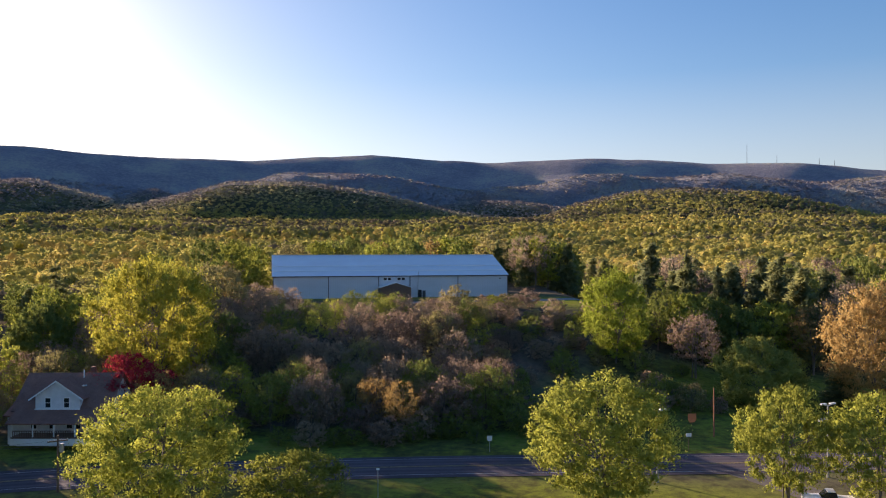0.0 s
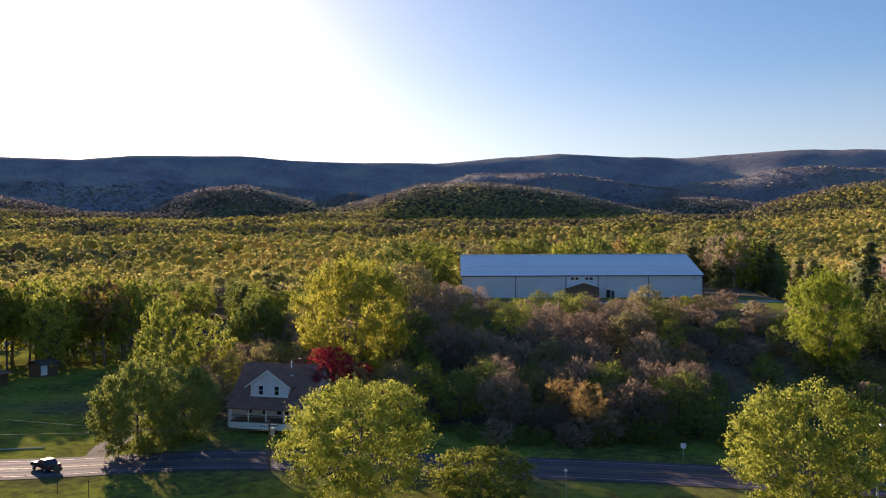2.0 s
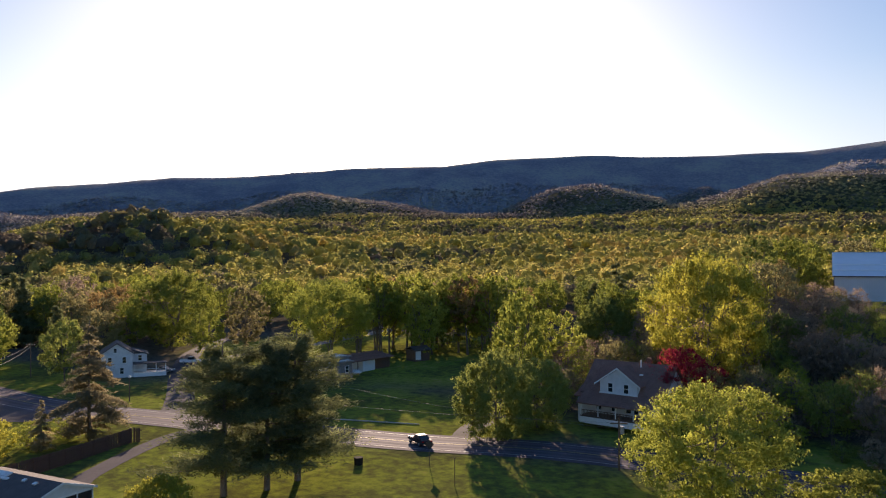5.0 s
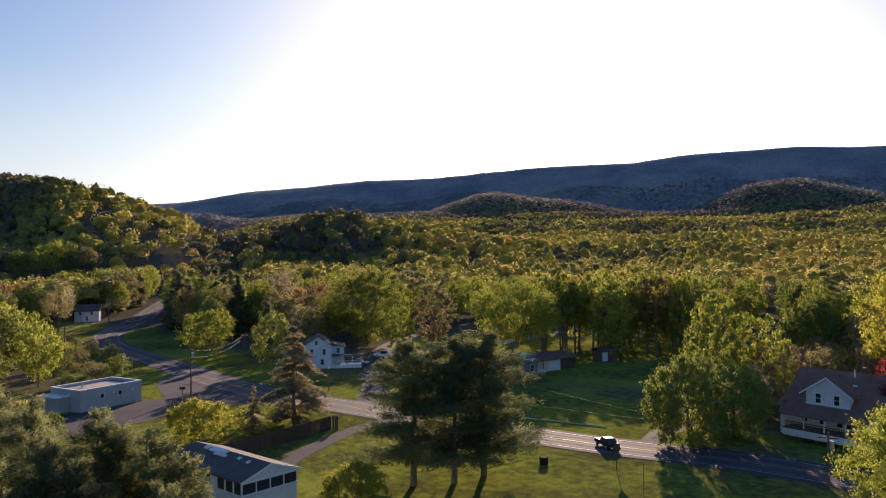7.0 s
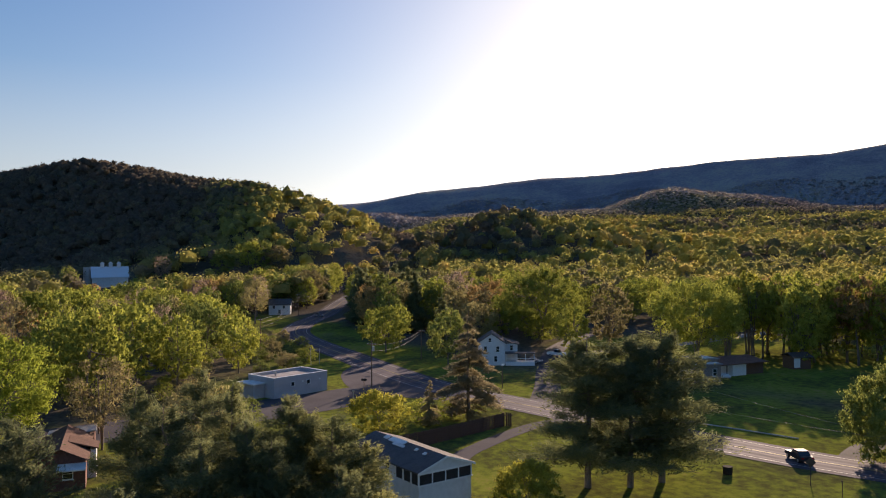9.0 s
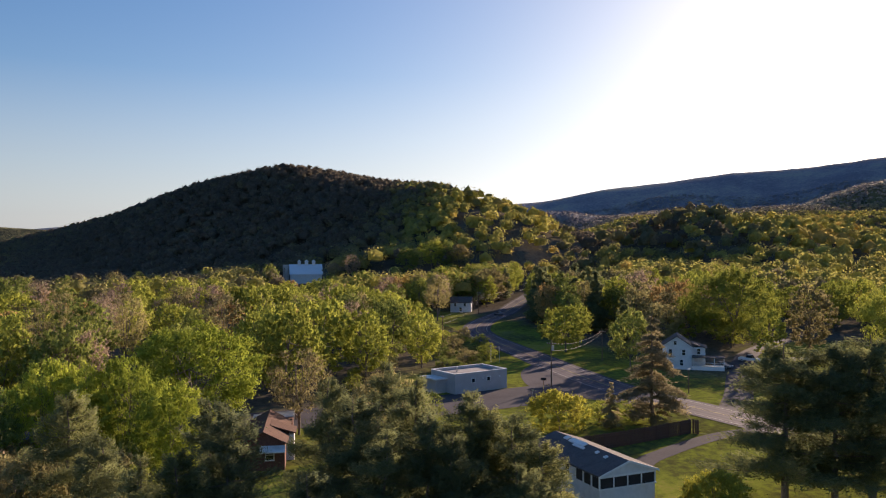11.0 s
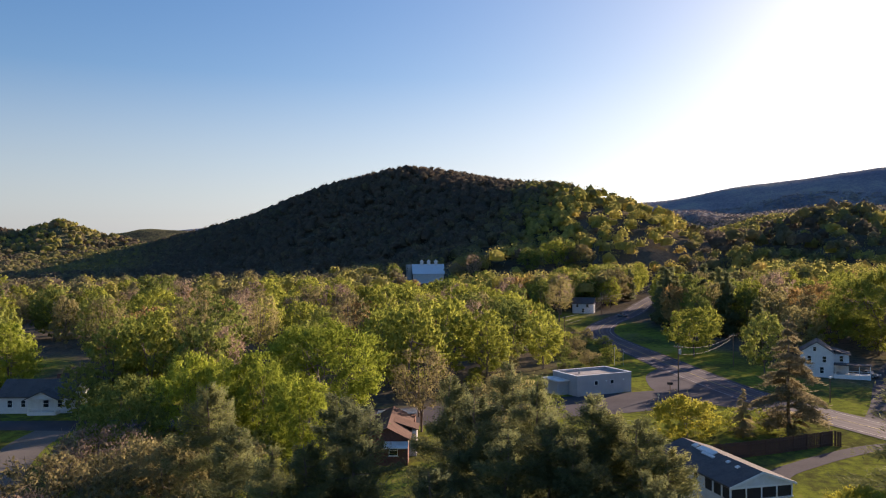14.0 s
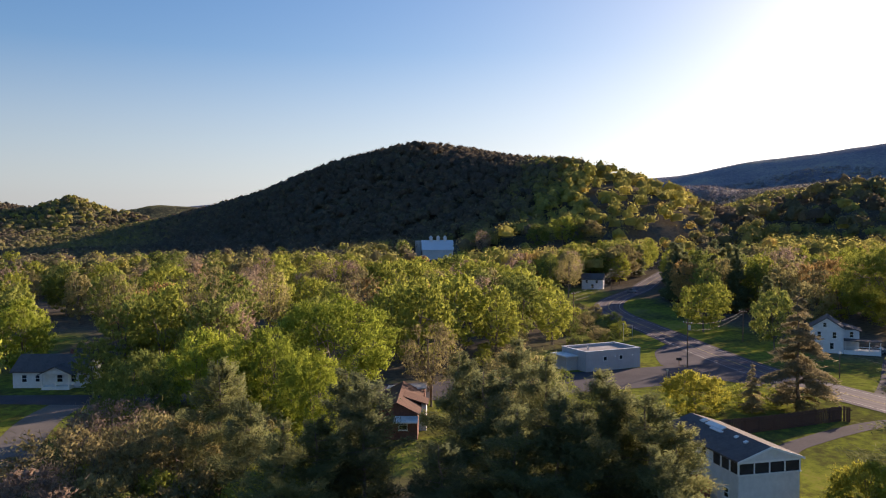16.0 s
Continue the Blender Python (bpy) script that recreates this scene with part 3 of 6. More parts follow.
def conifer(name, seed, h, spread, leaves, leaf, low=0.15, ragged=0.25, whorl=0.9, droop=0.25, round_top=0.0):
    """A straight trunk with tiers of boughs that carry flat sprays of needles."""
    rng = np.random.default_rng(seed)
    r0 = 0.012 * h + 0.07
    trunk = np.array([[rng.normal() * 0.03 * i, rng.normal() * 0.03 * i, z] for i, z in enumerate(np.linspace(-0.6, h, 10))])
    wood, centres, out = [tube(trunk, np.linspace(r0, 0.03, 10), 7)], [], []
    z, boughs = h * low, []
    while z < h * 0.97:
        f = (z / h - low) / (1 - low)
        prof = (1 - f) ** (0.8 - 0.4 * round_top) * (1 if f > 0.12 else 0.75 + 2 * f)
        for k in range(rng.integers(4, 7) if droop > 0 else rng.integers(3, 6)):
            boughs.append((z + rng.uniform(-0.3, 0.3), rng.uniform(0, 6.283), spread / 2 * prof * rng.uniform(1 - 2 * ragged, 1 + ragged) + 0.25))
        z += whorl * rng.uniform(0.7, 1.3)
    total = sum(b[2] for b in boughs)
    for z, az, r in boughs:
        c, s = math.cos(az), math.sin(az)
        tip = [c * r, s * r, z - droop * r + 0.12 * r]
        knee = [c * r * 0.55, s * r * 0.55, z + (0.12 if droop > 0.1 else 0.02) * r]
        path = bend([0, 0, z], knee, tip, 5)
        wood.append(tube(path, np.linspace(0.02 + 0.012 * r, 0.01, 5), 4))
        n = max(3, int(leaves * r / total))
        t = rng.random(n) ** 0.6
        p = (1 - t)[:, None] ** 2 * path[0] + 2 * (t * (1 - t))[:, None] * np.array(knee) + t[:, None] ** 2 * path[-1]
        side = rng.normal(size=n) * r * (0.2 if droop > 0.1 else 0.16) * (0.4 + t)
        p = p + np.stack([-s * side, c * side, rng.normal(size=n) * (0.14 if droop > 0.1 else 0.3) - np.abs(side) * 0.15], 1)
        centres.append(p)
        out.append(np.tile([c * 1.2, s * 1.2, 0.25 - droop], (n, 1)) + np.stack([-s * side, c * side, 0 * side], 1) * 0.6)
    tv, tf = gather(wood)
    way, c = np.concatenate(out), np.concatenate(centres)
    facing = unit(unit(c * [1, 1, 0] + 1e-6) * 0.75 + [0, 0, 0.55] + rng.normal(size=c.shape) * 0.22)
    cv, cf = sprigs(rng, c, leaf, 6.5, facing, way + [0, 0, 0.3])
    return mesh_from(name + "_trunk", tv, tf, [BARK], True), mesh_from(name + "_crown", cv, cf, [NEEDLE], True, None, np.repeat(facing, 4, 0))


# prototypes: (trunk, crown, height, spread)
PROTO = {
    "maple_a": (*broadleaf("maple_a", 11, 15, 15.5, 52000, 0.155, 0.1, 14, 0.3, extra=300, long=1.9), 15, 15.5),
    "maple_b": (*broadleaf("maple_b", 12, 15, 14, 48000, 0.155, 0.12, 14, 0.3, stems=3, extra=300, long=1.9), 15, 14),
    "maple_c": (*broadleaf("maple_c", 13, 12, 11, 26000, 0.15, 0.16, 12, 0.45, stems=3, extra=170, long=1.9), 12, 11),
    "big_a": (*broadleaf("big_a", 14, 22, 20, 44000, 0.22, 0.12, 14, 0.3, extra=330, long=1.9), 22, 20),
    "shrub_a": (*broadleaf("shrub_a", 15, 6, 8.5, 20000, 0.13, 0.05, 10, 0.4, stems=5, twigs=700, extra=120, long=1.9), 6, 8.5),
    "bush_a": (*broadleaf("bush_a", 16, 12, 13, 46000, 0.18, 0.02, 12, 0.25, stems=4, shape=0.5, extra=280, long=1.9), 12, 13),
    "mid_a": (*broadleaf("mid_a", 21, 14, 11, 9000, 0.26, 0.12, 8, 0.3, extra=150, long=1.9), 14, 11),
    "mid_b": (*broadleaf("mid_b", 22, 15, 10, 8400, 0.26, 0.12, 8, 0.3, extra=150, long=1.9), 15, 10),
    "mid_c": (*broadleaf("mid_c", 23, 13, 12, 9000, 0.26, 0.12, 9, 0.3, extra=150, long=1.9), 13, 12),
    "mid_d": (*broadleaf("mid_d", 24, 16, 9, 7800, 0.26, 0.12, 8, 0.3, extra=140, long=1.9), 16, 9),
    "tall_a": (*broadleaf("tall_a", 25, 17, 8, 4600, 0.28, 0.42, 7, 0.5, stems=2, extra=60), 17, 8),
    "tall_b": (*broadleaf("tall_b", 26, 17, 9, 4600, 0.28, 0.38, 7, 0.5, stems=1, extra=60), 17, 9),
    "vase_a": (*broadleaf("vase_a", 27, 20, 22, 32000, 0.22, 0.34, 14, 0.35, stems=4, extra=220), 20, 22),
    "thin_a": (*broadleaf("thin_a", 31, 11, 8, 3800, 0.18, 0.2, 9, 0.6, stems=3, twigs=1900, extra=50), 11, 8),
    "thin_b": (*broadleaf("thin_b", 32, 10, 8.5, 3700, 0.18, 0.15, 9, 0.6, stems=4, twigs=1900, extra=50), 10, 8.5),
    "thin_c": (*broadleaf("thin_c", 33, 13, 8, 3200, 0.18, 0.3, 9, 0.6, stems=2, twigs=1800, extra=50), 13, 8),
    "brush_a": (*broadleaf("brush_a", 34, 5, 6, 3000, 0.16, 0.03, 4, 0.6, stems=5, twigs=700), 5, 6),
    "pine_a": (*conifer("pine_a", 41, 17, 10.5, 40000, 0.065, 0.08, 0.42, 0.8, -0.14, 0.6), 17, 10.5),
    "pine_b": (*conifer("pine_b", 42, 17, 9.5, 36000, 0.065, 0.1, 0.44, 0.8, -0.14, 0.5), 17, 9.5),
    "pine_c": (*conifer("pine_c", 45, 17, 9, 38000, 0.07, 0.16, 0.5, 0.6, -0.02, 0.75), 17, 9),
    "spruce_a": (*conifer("spruce_a", 43, 17, 8, 22000, 0.09, 0.06, 0.34, 0.95, 0.35, 0.0), 17, 8),
    "far_pine": (*conifer("far_pine", 44, 17, 7, 4500, 0.29, 0.1, 0.3, 1.1, 0.25, 0.3), 17, 7),
}
LOOK = {
    "spring": (LEAF_SPRING, "tree in yellow-green spring leaf", "tree"),
    "vivid": (LEAF_VIVID, "tree in vivid yellow-green leaf", "tree"),
    "green": (LEAF_GREEN, "tree in full fresh green leaf", "tree"),
    "gold": (LEAF_GOLD, "tall broad tree in golden yellow blossom", "tree"),
    "red": (LEAF_RED, "small ornamental tree with deep red leaves", "tree"),
    "orange": (LEAF_ORANGE, "tree with rusty young leaves", "tree"),
    "bud": (LEAF_BUD, "bare tree with brown budding twigs", "tree"),
    "brown": (LEAF_BROWN, "tree with olive-brown young leaves", "tree"),
    "dry": (NEEDLE_DRY, "brownish dry spruce", "tree"),
    "pine": (NEEDLE, "dark green ragged pine", "tree"),
}
planted = []


def plant(name, proto, look_name, x, y, h, spread=None, turn=0.0, label="", group="", z=None):
    """One tree: an Empty at its foot that carries trunk and crown."""
    trunk, crown, ph, ps = PROTO[proto]
    mat, text, cat = LOOK[look_name]
    root = new(name)
    root.empty_display_size = 0.5
    sx = (spread or ps * h / ph) / ps
    root.matrix_basis = Matrix.LocRotScale((x, y, height(x, y) if z is None else z), Euler((0, 0, turn)), (sx, sx, h / ph))
    for part_name, me, m in (("trunk", trunk, BARK), ("crown", crown, mat)):
        ob = new(part_name, me)
        ob.parent = root
        if me.materials[0] != m:
            ob.material_slots[0].link = "OBJECT"
            ob.material_slots[0].material = m
    planted.append((x, y, 0.5 * (spread or ps * h / ph)))
    return tagged(root, label or text, cat, group)


# trees that stand alone: name, prototype, look, bearing, distance, height, spread, label
SINGLE = [
    ("maple_tree", "maple_a", "spring", 20.2, 87, 12.9, 16.4, "broad maple in bright yellow-green spring leaf beside the road"),
    ("shrubby_tree", "shrub_a", "spring", 11.1, 88, 5.1, 11.5, "low wide shrubby tree with pale yellow-green leaves"),
    ("maple_tree", "maple_b", "spring", -11.6, 86, 13.8, 15.4, "broad many-stemmed maple in yellow-green leaf on the roadside lawn"),
    ("maple_tree", "maple_c", "spring", -23.9, 94, 12.2, 9.8, "young forked maple with airy yellow-green leaves beside a drive"),
    ("maple_tree", "maple_c", "spring", -29.5, 97, 11.5, 11.0, "young maple with airy yellow-green leaves beside a white pickup"),
    ("tall_tree", "big_a", "vivid", -12.6, 156, 17.6, 12.8, "tall two-tiered tree in vivid yellow-green leaf at a lawn's edge"),
    ("willow_tree", "bush_a", "green", -22.2, 147, 11.8, 14.5, "rounded willow with dense blue-green leaves on the lawn"),
    ("oak_tree", "big_a", "orange", -29.3, 152, 21, 17.0, "large tree with rusty golden-brown young leaves"),
    ("golden_tree", "maple_a", "gold", 20.5, 146, 24.0, 20.5, "tall broad tree in golden yellow blossom behind the house"),
    ("red_maple", "maple_c", "red", 21.9, 130, 11.5, 11.5, "small ornamental maple with deep red leaves behind the house"),
    ("round_tree", "bush_a", "green", 27.4, 175, 14.5, 12.5, "round-headed tree in fresh green leaf behind the house"),
    ("spruce_tree", "spruce_a", "pine", 26.6, 190, 24.0, 11.5, "dark pointed spruce among pale spring trees"),
    ("hedge_tree", "bush_a", "green", 35.4, 117, 12.8, 11.5, "dense rounded green tree beside a driveway"),
    ("hedge_tree", "bush_a", "green", 32.4, 124, 10.5, 10.5, "dense green tree beside the white house"),
    ("spring_tree", "mid_a", "spring", 33.6, 148, 19.0, 11.0, "tall tree in light green spring leaf"),
    ("spring_tree", "mid_b", "spring", 31.0, 160, 15.0, 11.0, "tree in light green spring leaf with ruddy shoots"),
    ("lawn_tree", "vase_a", "spring", 47.6, 192, 19.5, 22.0, "broad spreading tree in pale green leaf behind a small building"),
    ("pine_tree", "pine_c", "pine", 55.2, 93, 17.8, 14.5, "dark green pine with ragged boughs on the roadside lawn"),
    ("pine_tree", "pine_c", "pine", 52.2, 94, 18.2, 13.5, "dark green pine with forked trunk on the roadside lawn"),
    ("pine_tree", "pine_c", "pine", 50.0, 97, 18.6, 14.5, "dark green pine leaning a little on the roadside lawn"),
    ("spruce_tree", "spruce_a", "dry", 63.9, 128, 18.2, 10.0, "tall brownish-green spruce behind a board fence"),
    ("spruce_tree", "spruce_a", "dry", 66.8, 124, 7.7, 3.6, "small withered spruce with bare brown boughs"),
    ("yellow_shrub", "shrub_a", "gold", 70.6, 121, 5.8, 9.0, "yellow-green flowering shrub beside a parking area"),
    ("yellow_shrub", "shrub_a", "gold", 59.6, 82, 5.4, 7.0, "yellow-green flowering shrub on the lawn beside a porch"),
    ("big_tree", "big_a", "spring", 58.6, 235, 22, 24, "broad tree in fresh green leaf behind a white house"),
    ("yellow_tree", "mid_c", "spring", 70.0, 215, 13, 14, "round tree with yellow-green leaves beside the road"),
    ("green_tree", "mid_c", "green", 65.4, 190, 13.5, 10, "dense green tree beside a white house"),
    ("yellow_shrub", "brush_a", "spring", 67.6, 128, 3.4, 5.0, "low yellow-green shrub behind a board fence"),
    ("yellow_shrub", "brush_a", "spring", 65.4, 131, 3.0, 5.0, "low yellow-green shrub behind a board fence"),
    ("bright_tree", "maple_a", "vivid", 96.9, 124, 16.0, 19.5, "broad domed tree in vivid yellow-green spring leaf"),
    ("bright_tree", "maple_c", "vivid", 106.4, 106, 13.8, 9.5, "upright tree in vivid yellow-green spring leaf"),
    ("bright_tree", "maple_b", "vivid", 103.9, 104, 13.5, 8.8, "upright tree in vivid yellow-green spring leaf"),
    ("bright_tree", "maple_c", "vivid", 101.3, 104, 13.9, 9.0, "upright tree in vivid yellow-green spring leaf"),
    ("bright_tree", "maple_b", "vivid", 98.6, 98, 11.8, 9.0, "leafy tree in vivid yellow-green spring leaf"),
    ("bright_tree", "maple_c", "green", 110.4, 100, 12.2, 9.5, "leafy tree in fresh green spring leaf"),
    ("bright_tree", "maple_c", "vivid", 117.3, 168, 13.6, 10.5, "leafy tree in vivid green spring leaf"),
    ("bare_tree", "thin_a", "bud", 112.0, 92, 8.5, 10.0, "nearly bare tree with brown twigs beside a lane"),
    ("bare_tree", "thin_b", "bud", 116.5, 72, 7.0, 9.0, "nearly bare shrubby tree with brown twigs beside a lane"),
    ("bare_tree", "thin_b", "brown", 115.0, 80, 8.8, 12.0, "thinly leaved olive-brown shrubby tree beside a lane"),
    ("bare_tree", "thin_a", "bud", 118.0, 70, 8.0, 11.0, "thinly leaved pinkish-brown shrubby tree beside a lane"),
    ("bare_tree", "thin_b", "brown", 112.4, 76, 8.4, 11.0, "thinly leaved olive-brown shrubby tree beside a lane"),
    ("bare_tree", "thin_b", "brown", 109.6, 82, 9.0, 10.0, "thinly leaved olive-brown shrubby tree beside a lane"),
    ("garden_tree", "mid_d", "green", 113.2, 141, 9.5, 6.0, "slender green tree beside the white cottage"),
    ("bushy_tree", "maple_b", "brown", 107.5, 78, 9.5, 11.0, "bushy tree with thin olive-green leaves and dark twigs"),
    ("bushy_tree", "maple_c", "spring", 102.0, 66, 7.5, 8.0, "bushy tree with thin olive-green leaves and dark twigs"),
    ("pine_tree", "pine_a", "pine", 105.0, 76, 15.5, 9.5, "dark blue-green pine with open layered boughs"),
    ("pine_tree", "pine_b", "pine", 100.6, 60, 13.0, 8.0, "dark blue-green pine with open layered boughs"),
    ("pine_tree", "pine_b", "pine", 95.8, 70, 15.2, 8.5, "dark blue-green pine with a narrow top"),
    ("pine_tree", "pine_a", "pine", 85.6, 66, 15.6, 10.5, "dark green pine with broad dense boughs"),
    ("pine_tree", "pine_b", "pine", 81.2, 70, 16.4, 9.0, "dark green pine with broad dense boughs"),
    ("pine_tree", "pine_a", "pine", 75.6, 68, 14.2, 8.0, "dark green pine with sunlit bough tips"),
    ("pine_tree", "pine_b", "pine", 73.0, 60, 11.5, 7.5, "dark green pine with sunlit bough tips"),
    ("pine_tree", "pine_a", "pine", 89.0, 58, 11.5, 8.0, "dark green pine with broad dense boughs"),
    ("pine_tree", "pine_b", "pine", 83.4, 61, 13.6, 10.0, "dark green pine with broad soft boughs"),
    ("pine_tree", "pine_a", "pine", 78.4, 62, 13.2, 10.0, "dark green pine with broad soft boughs"),
    ("pine_tree", "pine_a", "pine", 87.4, 74, 16.0, 9.5, "dark green pine with a rounded top"),
    ("pine_tree", "pine_a", "pine", 98.2, 63, 12.6, 9.5, "dark blue-green pine with broad soft boughs"),
    ("pine_tree", "pine_a", "pine", 103.0, 69, 13.0, 9.5, "dark blue-green pine with broad soft boughs"),
    ("pine_tree", "pine_a", "pine", 77.0, 67, 15.8, 10.5, "grey-green pine with broad soft boughs"),
    ("pine_tree", "pine_b", "pine", 73.8, 65, 14.4, 10.0, "grey-green pine with broad soft boughs"),
    ("pine_tree", "pine_a", "pine", 80.2, 63, 14.6, 10.0, "grey-green pine with broad soft boughs"),
    ("pine_tree", "pine_b", "pine", 83.0, 75, 17.0, 9.0, "grey-green pine with a pointed top"),
    ("pine_tree", "pine_b", "pine", 94.6, 66, 15.6, 9.0, "dark green pine with broad soft boughs beside a brick house"),
    ("pine_tree", "pine_a", "pine", 71.9, 65, 12.0, 9.0, "dark green pine with drooping lower boughs beside a porch"),
    ("bare_tree", "thin_c", "brown", 89.6, 120, 12.5, 9.0, "nearly bare olive-brown tree beside a lane"),
    ("bare_tree", "thin_a", "brown", 83.6, 108, 10.5, 9.0, "nearly bare olive-brown tree behind dark pines"),
    ("leafy_tree", "mid_a", "spring", 88.6, 165, 17.0, 17.0, "wide tree in thin yellow-green leaf"),
    ("leafy_tree", "mid_b", "spring", 80.6, 185, 13.0, 9.0, "slender tree with sparse yellow-green leaves by the road"),
    ("leafy_tree", "mid_c", "spring", 82.0, 215, 15.0, 12.0, "tree in bright yellow-green leaf near the road"),
    ("pale_tree", "mid_b", "spring", 56.3, 213, 12.5, 9.5, "slender tree in pale new leaf beside the side street"),
    ("dark_tree", "mid_d", "brown", 53.6, 225, 18.0, 12.0, "tall dark tree with grey-green young leaves"),
    ("bare_tree", "thin_a", "bud", -18.0, 158, 12.0, 9.5, "tall bare tree with brown budding twigs at a lawn's edge"),
    ("bare_tree", "thin_c", "orange", -25.6, 176, 13.0, 11.0, "bare tree with purplish budding twigs before dark spruces"),
    ("spruce_tree", "far_pine", "pine", -27.3, 150, 9.5, 6.0, "young dark spruce beside the lawn"),
    ("spruce_tree", "far_pine", "pine", -21.9, 186, 18.0, 7.5, "dark spruce behind the willow"),
    ("spruce_tree", "far_pine", "pine", -19.6, 190, 18.5, 7.5, "dark spruce behind the willow"),
    ("spruce_tree", "far_pine", "pine", -24.0, 195, 20.0, 8.0, "dark spruce behind the willow"),
    ("orange_tree", "mid_a", "orange", 108.8, 182, 15.0, 18.0, "wide tree with rusty brown young leaves"),
]
for k, (name, proto, look_name, az, d, h, w, text) in enumerate(SINGLE):
    p = polar(az, d)
    plant(name, proto, look_name, p.x, p.y, h, w, 1.7 * k, text)

# woodland trees, scattered by stretches of land
road_line = np.vstack([spline(ROAD, 4.0)] + [spline(q, 4.0) for q in LANES])
CLEAR = [(-57, 117, 11), (-18, 216, 40), (-48, 214, 20), (14, 216, 22), (-126, 114, 10), (-131, 131, 10), (-122, 142, 6), (-155, 36, 15), (-164, 90, 11), (-73, 34, 15), (-105, -2, 9), (-134, -66, 10), (-331, 72, 13), (-316, 69, 9), (-105, 50, 14)]


def free(x, y, gap, name=""):
    if np.min(np.hypot(road_line[:, 0] - x, road_line[:, 1] - y)) < 7 + gap * 0.5:
        return False
    if any(math.hypot(x - a, y - b) < r for a, b, r in CLEAR):
        return False
    if name not in ("grove_tree", "roadside_bush") and lawn_at(np.array([x]), np.array([y]))[0] > 0.35:
        return False
    return all(math.hypot(x - a, y - b) > (0.36 if name == "field_tree" else 0.43) * (gap + r) for a, b, r in planted)


rng = np.random.default_rng(5)


def wood_lot(name, count, az, dist, height_range, kinds, label, group, box=None):
    """Scatters trees over a stretch; kinds: (prototype, look, weight)."""
    weights = np.array([k[2] for k in kinds], float)
    done = 0
    for _ in range(count * 14):
        if done >= count:
            break
        if box:
            x, y = rng.uniform(box[0], box[1]), rng.uniform(box[2], box[3])
        else:
            a, d = rng.uniform(*az), math.sqrt(rng.uniform(dist[0] ** 2, dist[1] ** 2))
            p = polar(a, d)
            x, y = p.x, p.y
        proto, look_name, _w = kinds[rng.choice(len(kinds), p=weights / weights.sum())]
        h = rng.uniform(*height_range)
        gap = 0.5 * PROTO[proto][3] * h / PROTO[proto][2]
        bearing, far = math.degrees(math.atan2(-x, y)), math.hypot(x, y)
        if 87.2 < bearing < 91 and far > 200:
            h = min(h, EYE - 0.0215 * far - height(x, y))
            if h < 5:
                continue
        if not free(x, y, gap, name):
            continue
        plant(name, proto, look_name, x, y, h, None, rng.uniform(0, 6.28), LOOK[look_name][1] + label, group)
        done += 1


BARE = [("thin_a", "bud", 2.5), ("thin_b", "bud", 2.5), ("thin_c", "bud", 1.5), ("thin_a", "orange", 0.4), ("thin_c", "orange", 0.3), ("thin_b", "brown", 2.2), ("thin_b", "green", 1.8), ("thin_c", "spring", 1.2)]
MIXED = [("mid_a", "spring", 2), ("mid_b", "spring", 1.6), ("mid_c", "spring", 1.5), ("mid_d", "green", 1.6), ("mid_a", "green", 1.5), ("mid_b", "orange", 0.6), ("mid_c", "brown", 0.5), ("mid_d", "brown", 0.4), ("thin_c", "bud", 1.4), ("thin_c", "brown", 0.8)]
LEAFY = [("mid_a", "spring", 2), ("mid_b", "spring", 2), ("mid_c", "spring", 1.5), ("mid_d", "green", 2), ("mid_a", "green", 1.5), ("mid_b", "orange", 0.6), ("mid_c", "brown", 1.2), ("far_pine", "pine", 0.5)]
DARK = [("far_pine", "pine", 6), ("mid_d", "green", 1), ("mid_b", "brown", 0.8), ("mid_c", "spring", 0.5), ("thin_c", "bud", 1.4)]
wood_lot("bank_tree", 130, None, None, (6.5, 10), BARE, " on the steep bank", "bank woods", (-78, 8, 116, 168))
wood_lot("bank_tree", 40, None, None, (4.5, 6.5), BARE, " on the steep bank", "bank woods", (-70, 2, 168, 190))
wood_lot("bank_bush", 60, None, None, (2.2, 4.5), [("brush_a", "green", 3), ("brush_a", "bud", 3), ("brush_a", "spring", 0.8)], " at the foot of the bank", "bank bushes", (-46, 24, 111, 138))
wood_lot("bank_bush", 80, None, None, (2, 5), [("brush_a", "green", 2), ("brush_a", "bud", 3), ("brush_a", "brown", 2), ("brush_a", "spring", 0.6), ("thin_b", "bud", 1)], " on the open slope", "bank bushes", (0, 42, 114, 196))
wood_lot("roadside_tree", 16, (-24, -15), (150, 185), (9, 14), LEAFY, " above the lawn", "lawn trees")
wood_lot("hilltop_tree", 26, (-13, -3), (262, 335), (16, 20), DARK, " behind the long metal building", "trees behind the building")
wood_lot("grove_tree", 120, (-34, -14.5), (178, 300), (15, 22), DARK, " in a dark grove", "dark grove")
wood_lot("hilltop_tree", 38, (-6, 18), (255, 345), (15, 19.5), LEAFY, " behind the long metal building", "trees behind the building")
wood_lot("valley_tree", 30, (14, 27), (165, 260), (12, 17), LEAFY, " in the valley woods", "valley trees")
wood_lot("valley_tree", 46, (27, 62), (235, 345), (13, 18), LEAFY, " in the valley woods", "valley trees")
wood_lot("grove_tree", 30, (34.5, 46.5), (203, 240), (17.5, 22), [("tall_a", "spring", 1.5), ("tall_b", "spring", 1.5), ("mid_b", "spring", 1.2), ("thin_c", "bud", 1.0), ("tall_a", "gold", 1), ("tall_b", "orange", 1.0)], " behind the lawn", "grove behind the lawn")
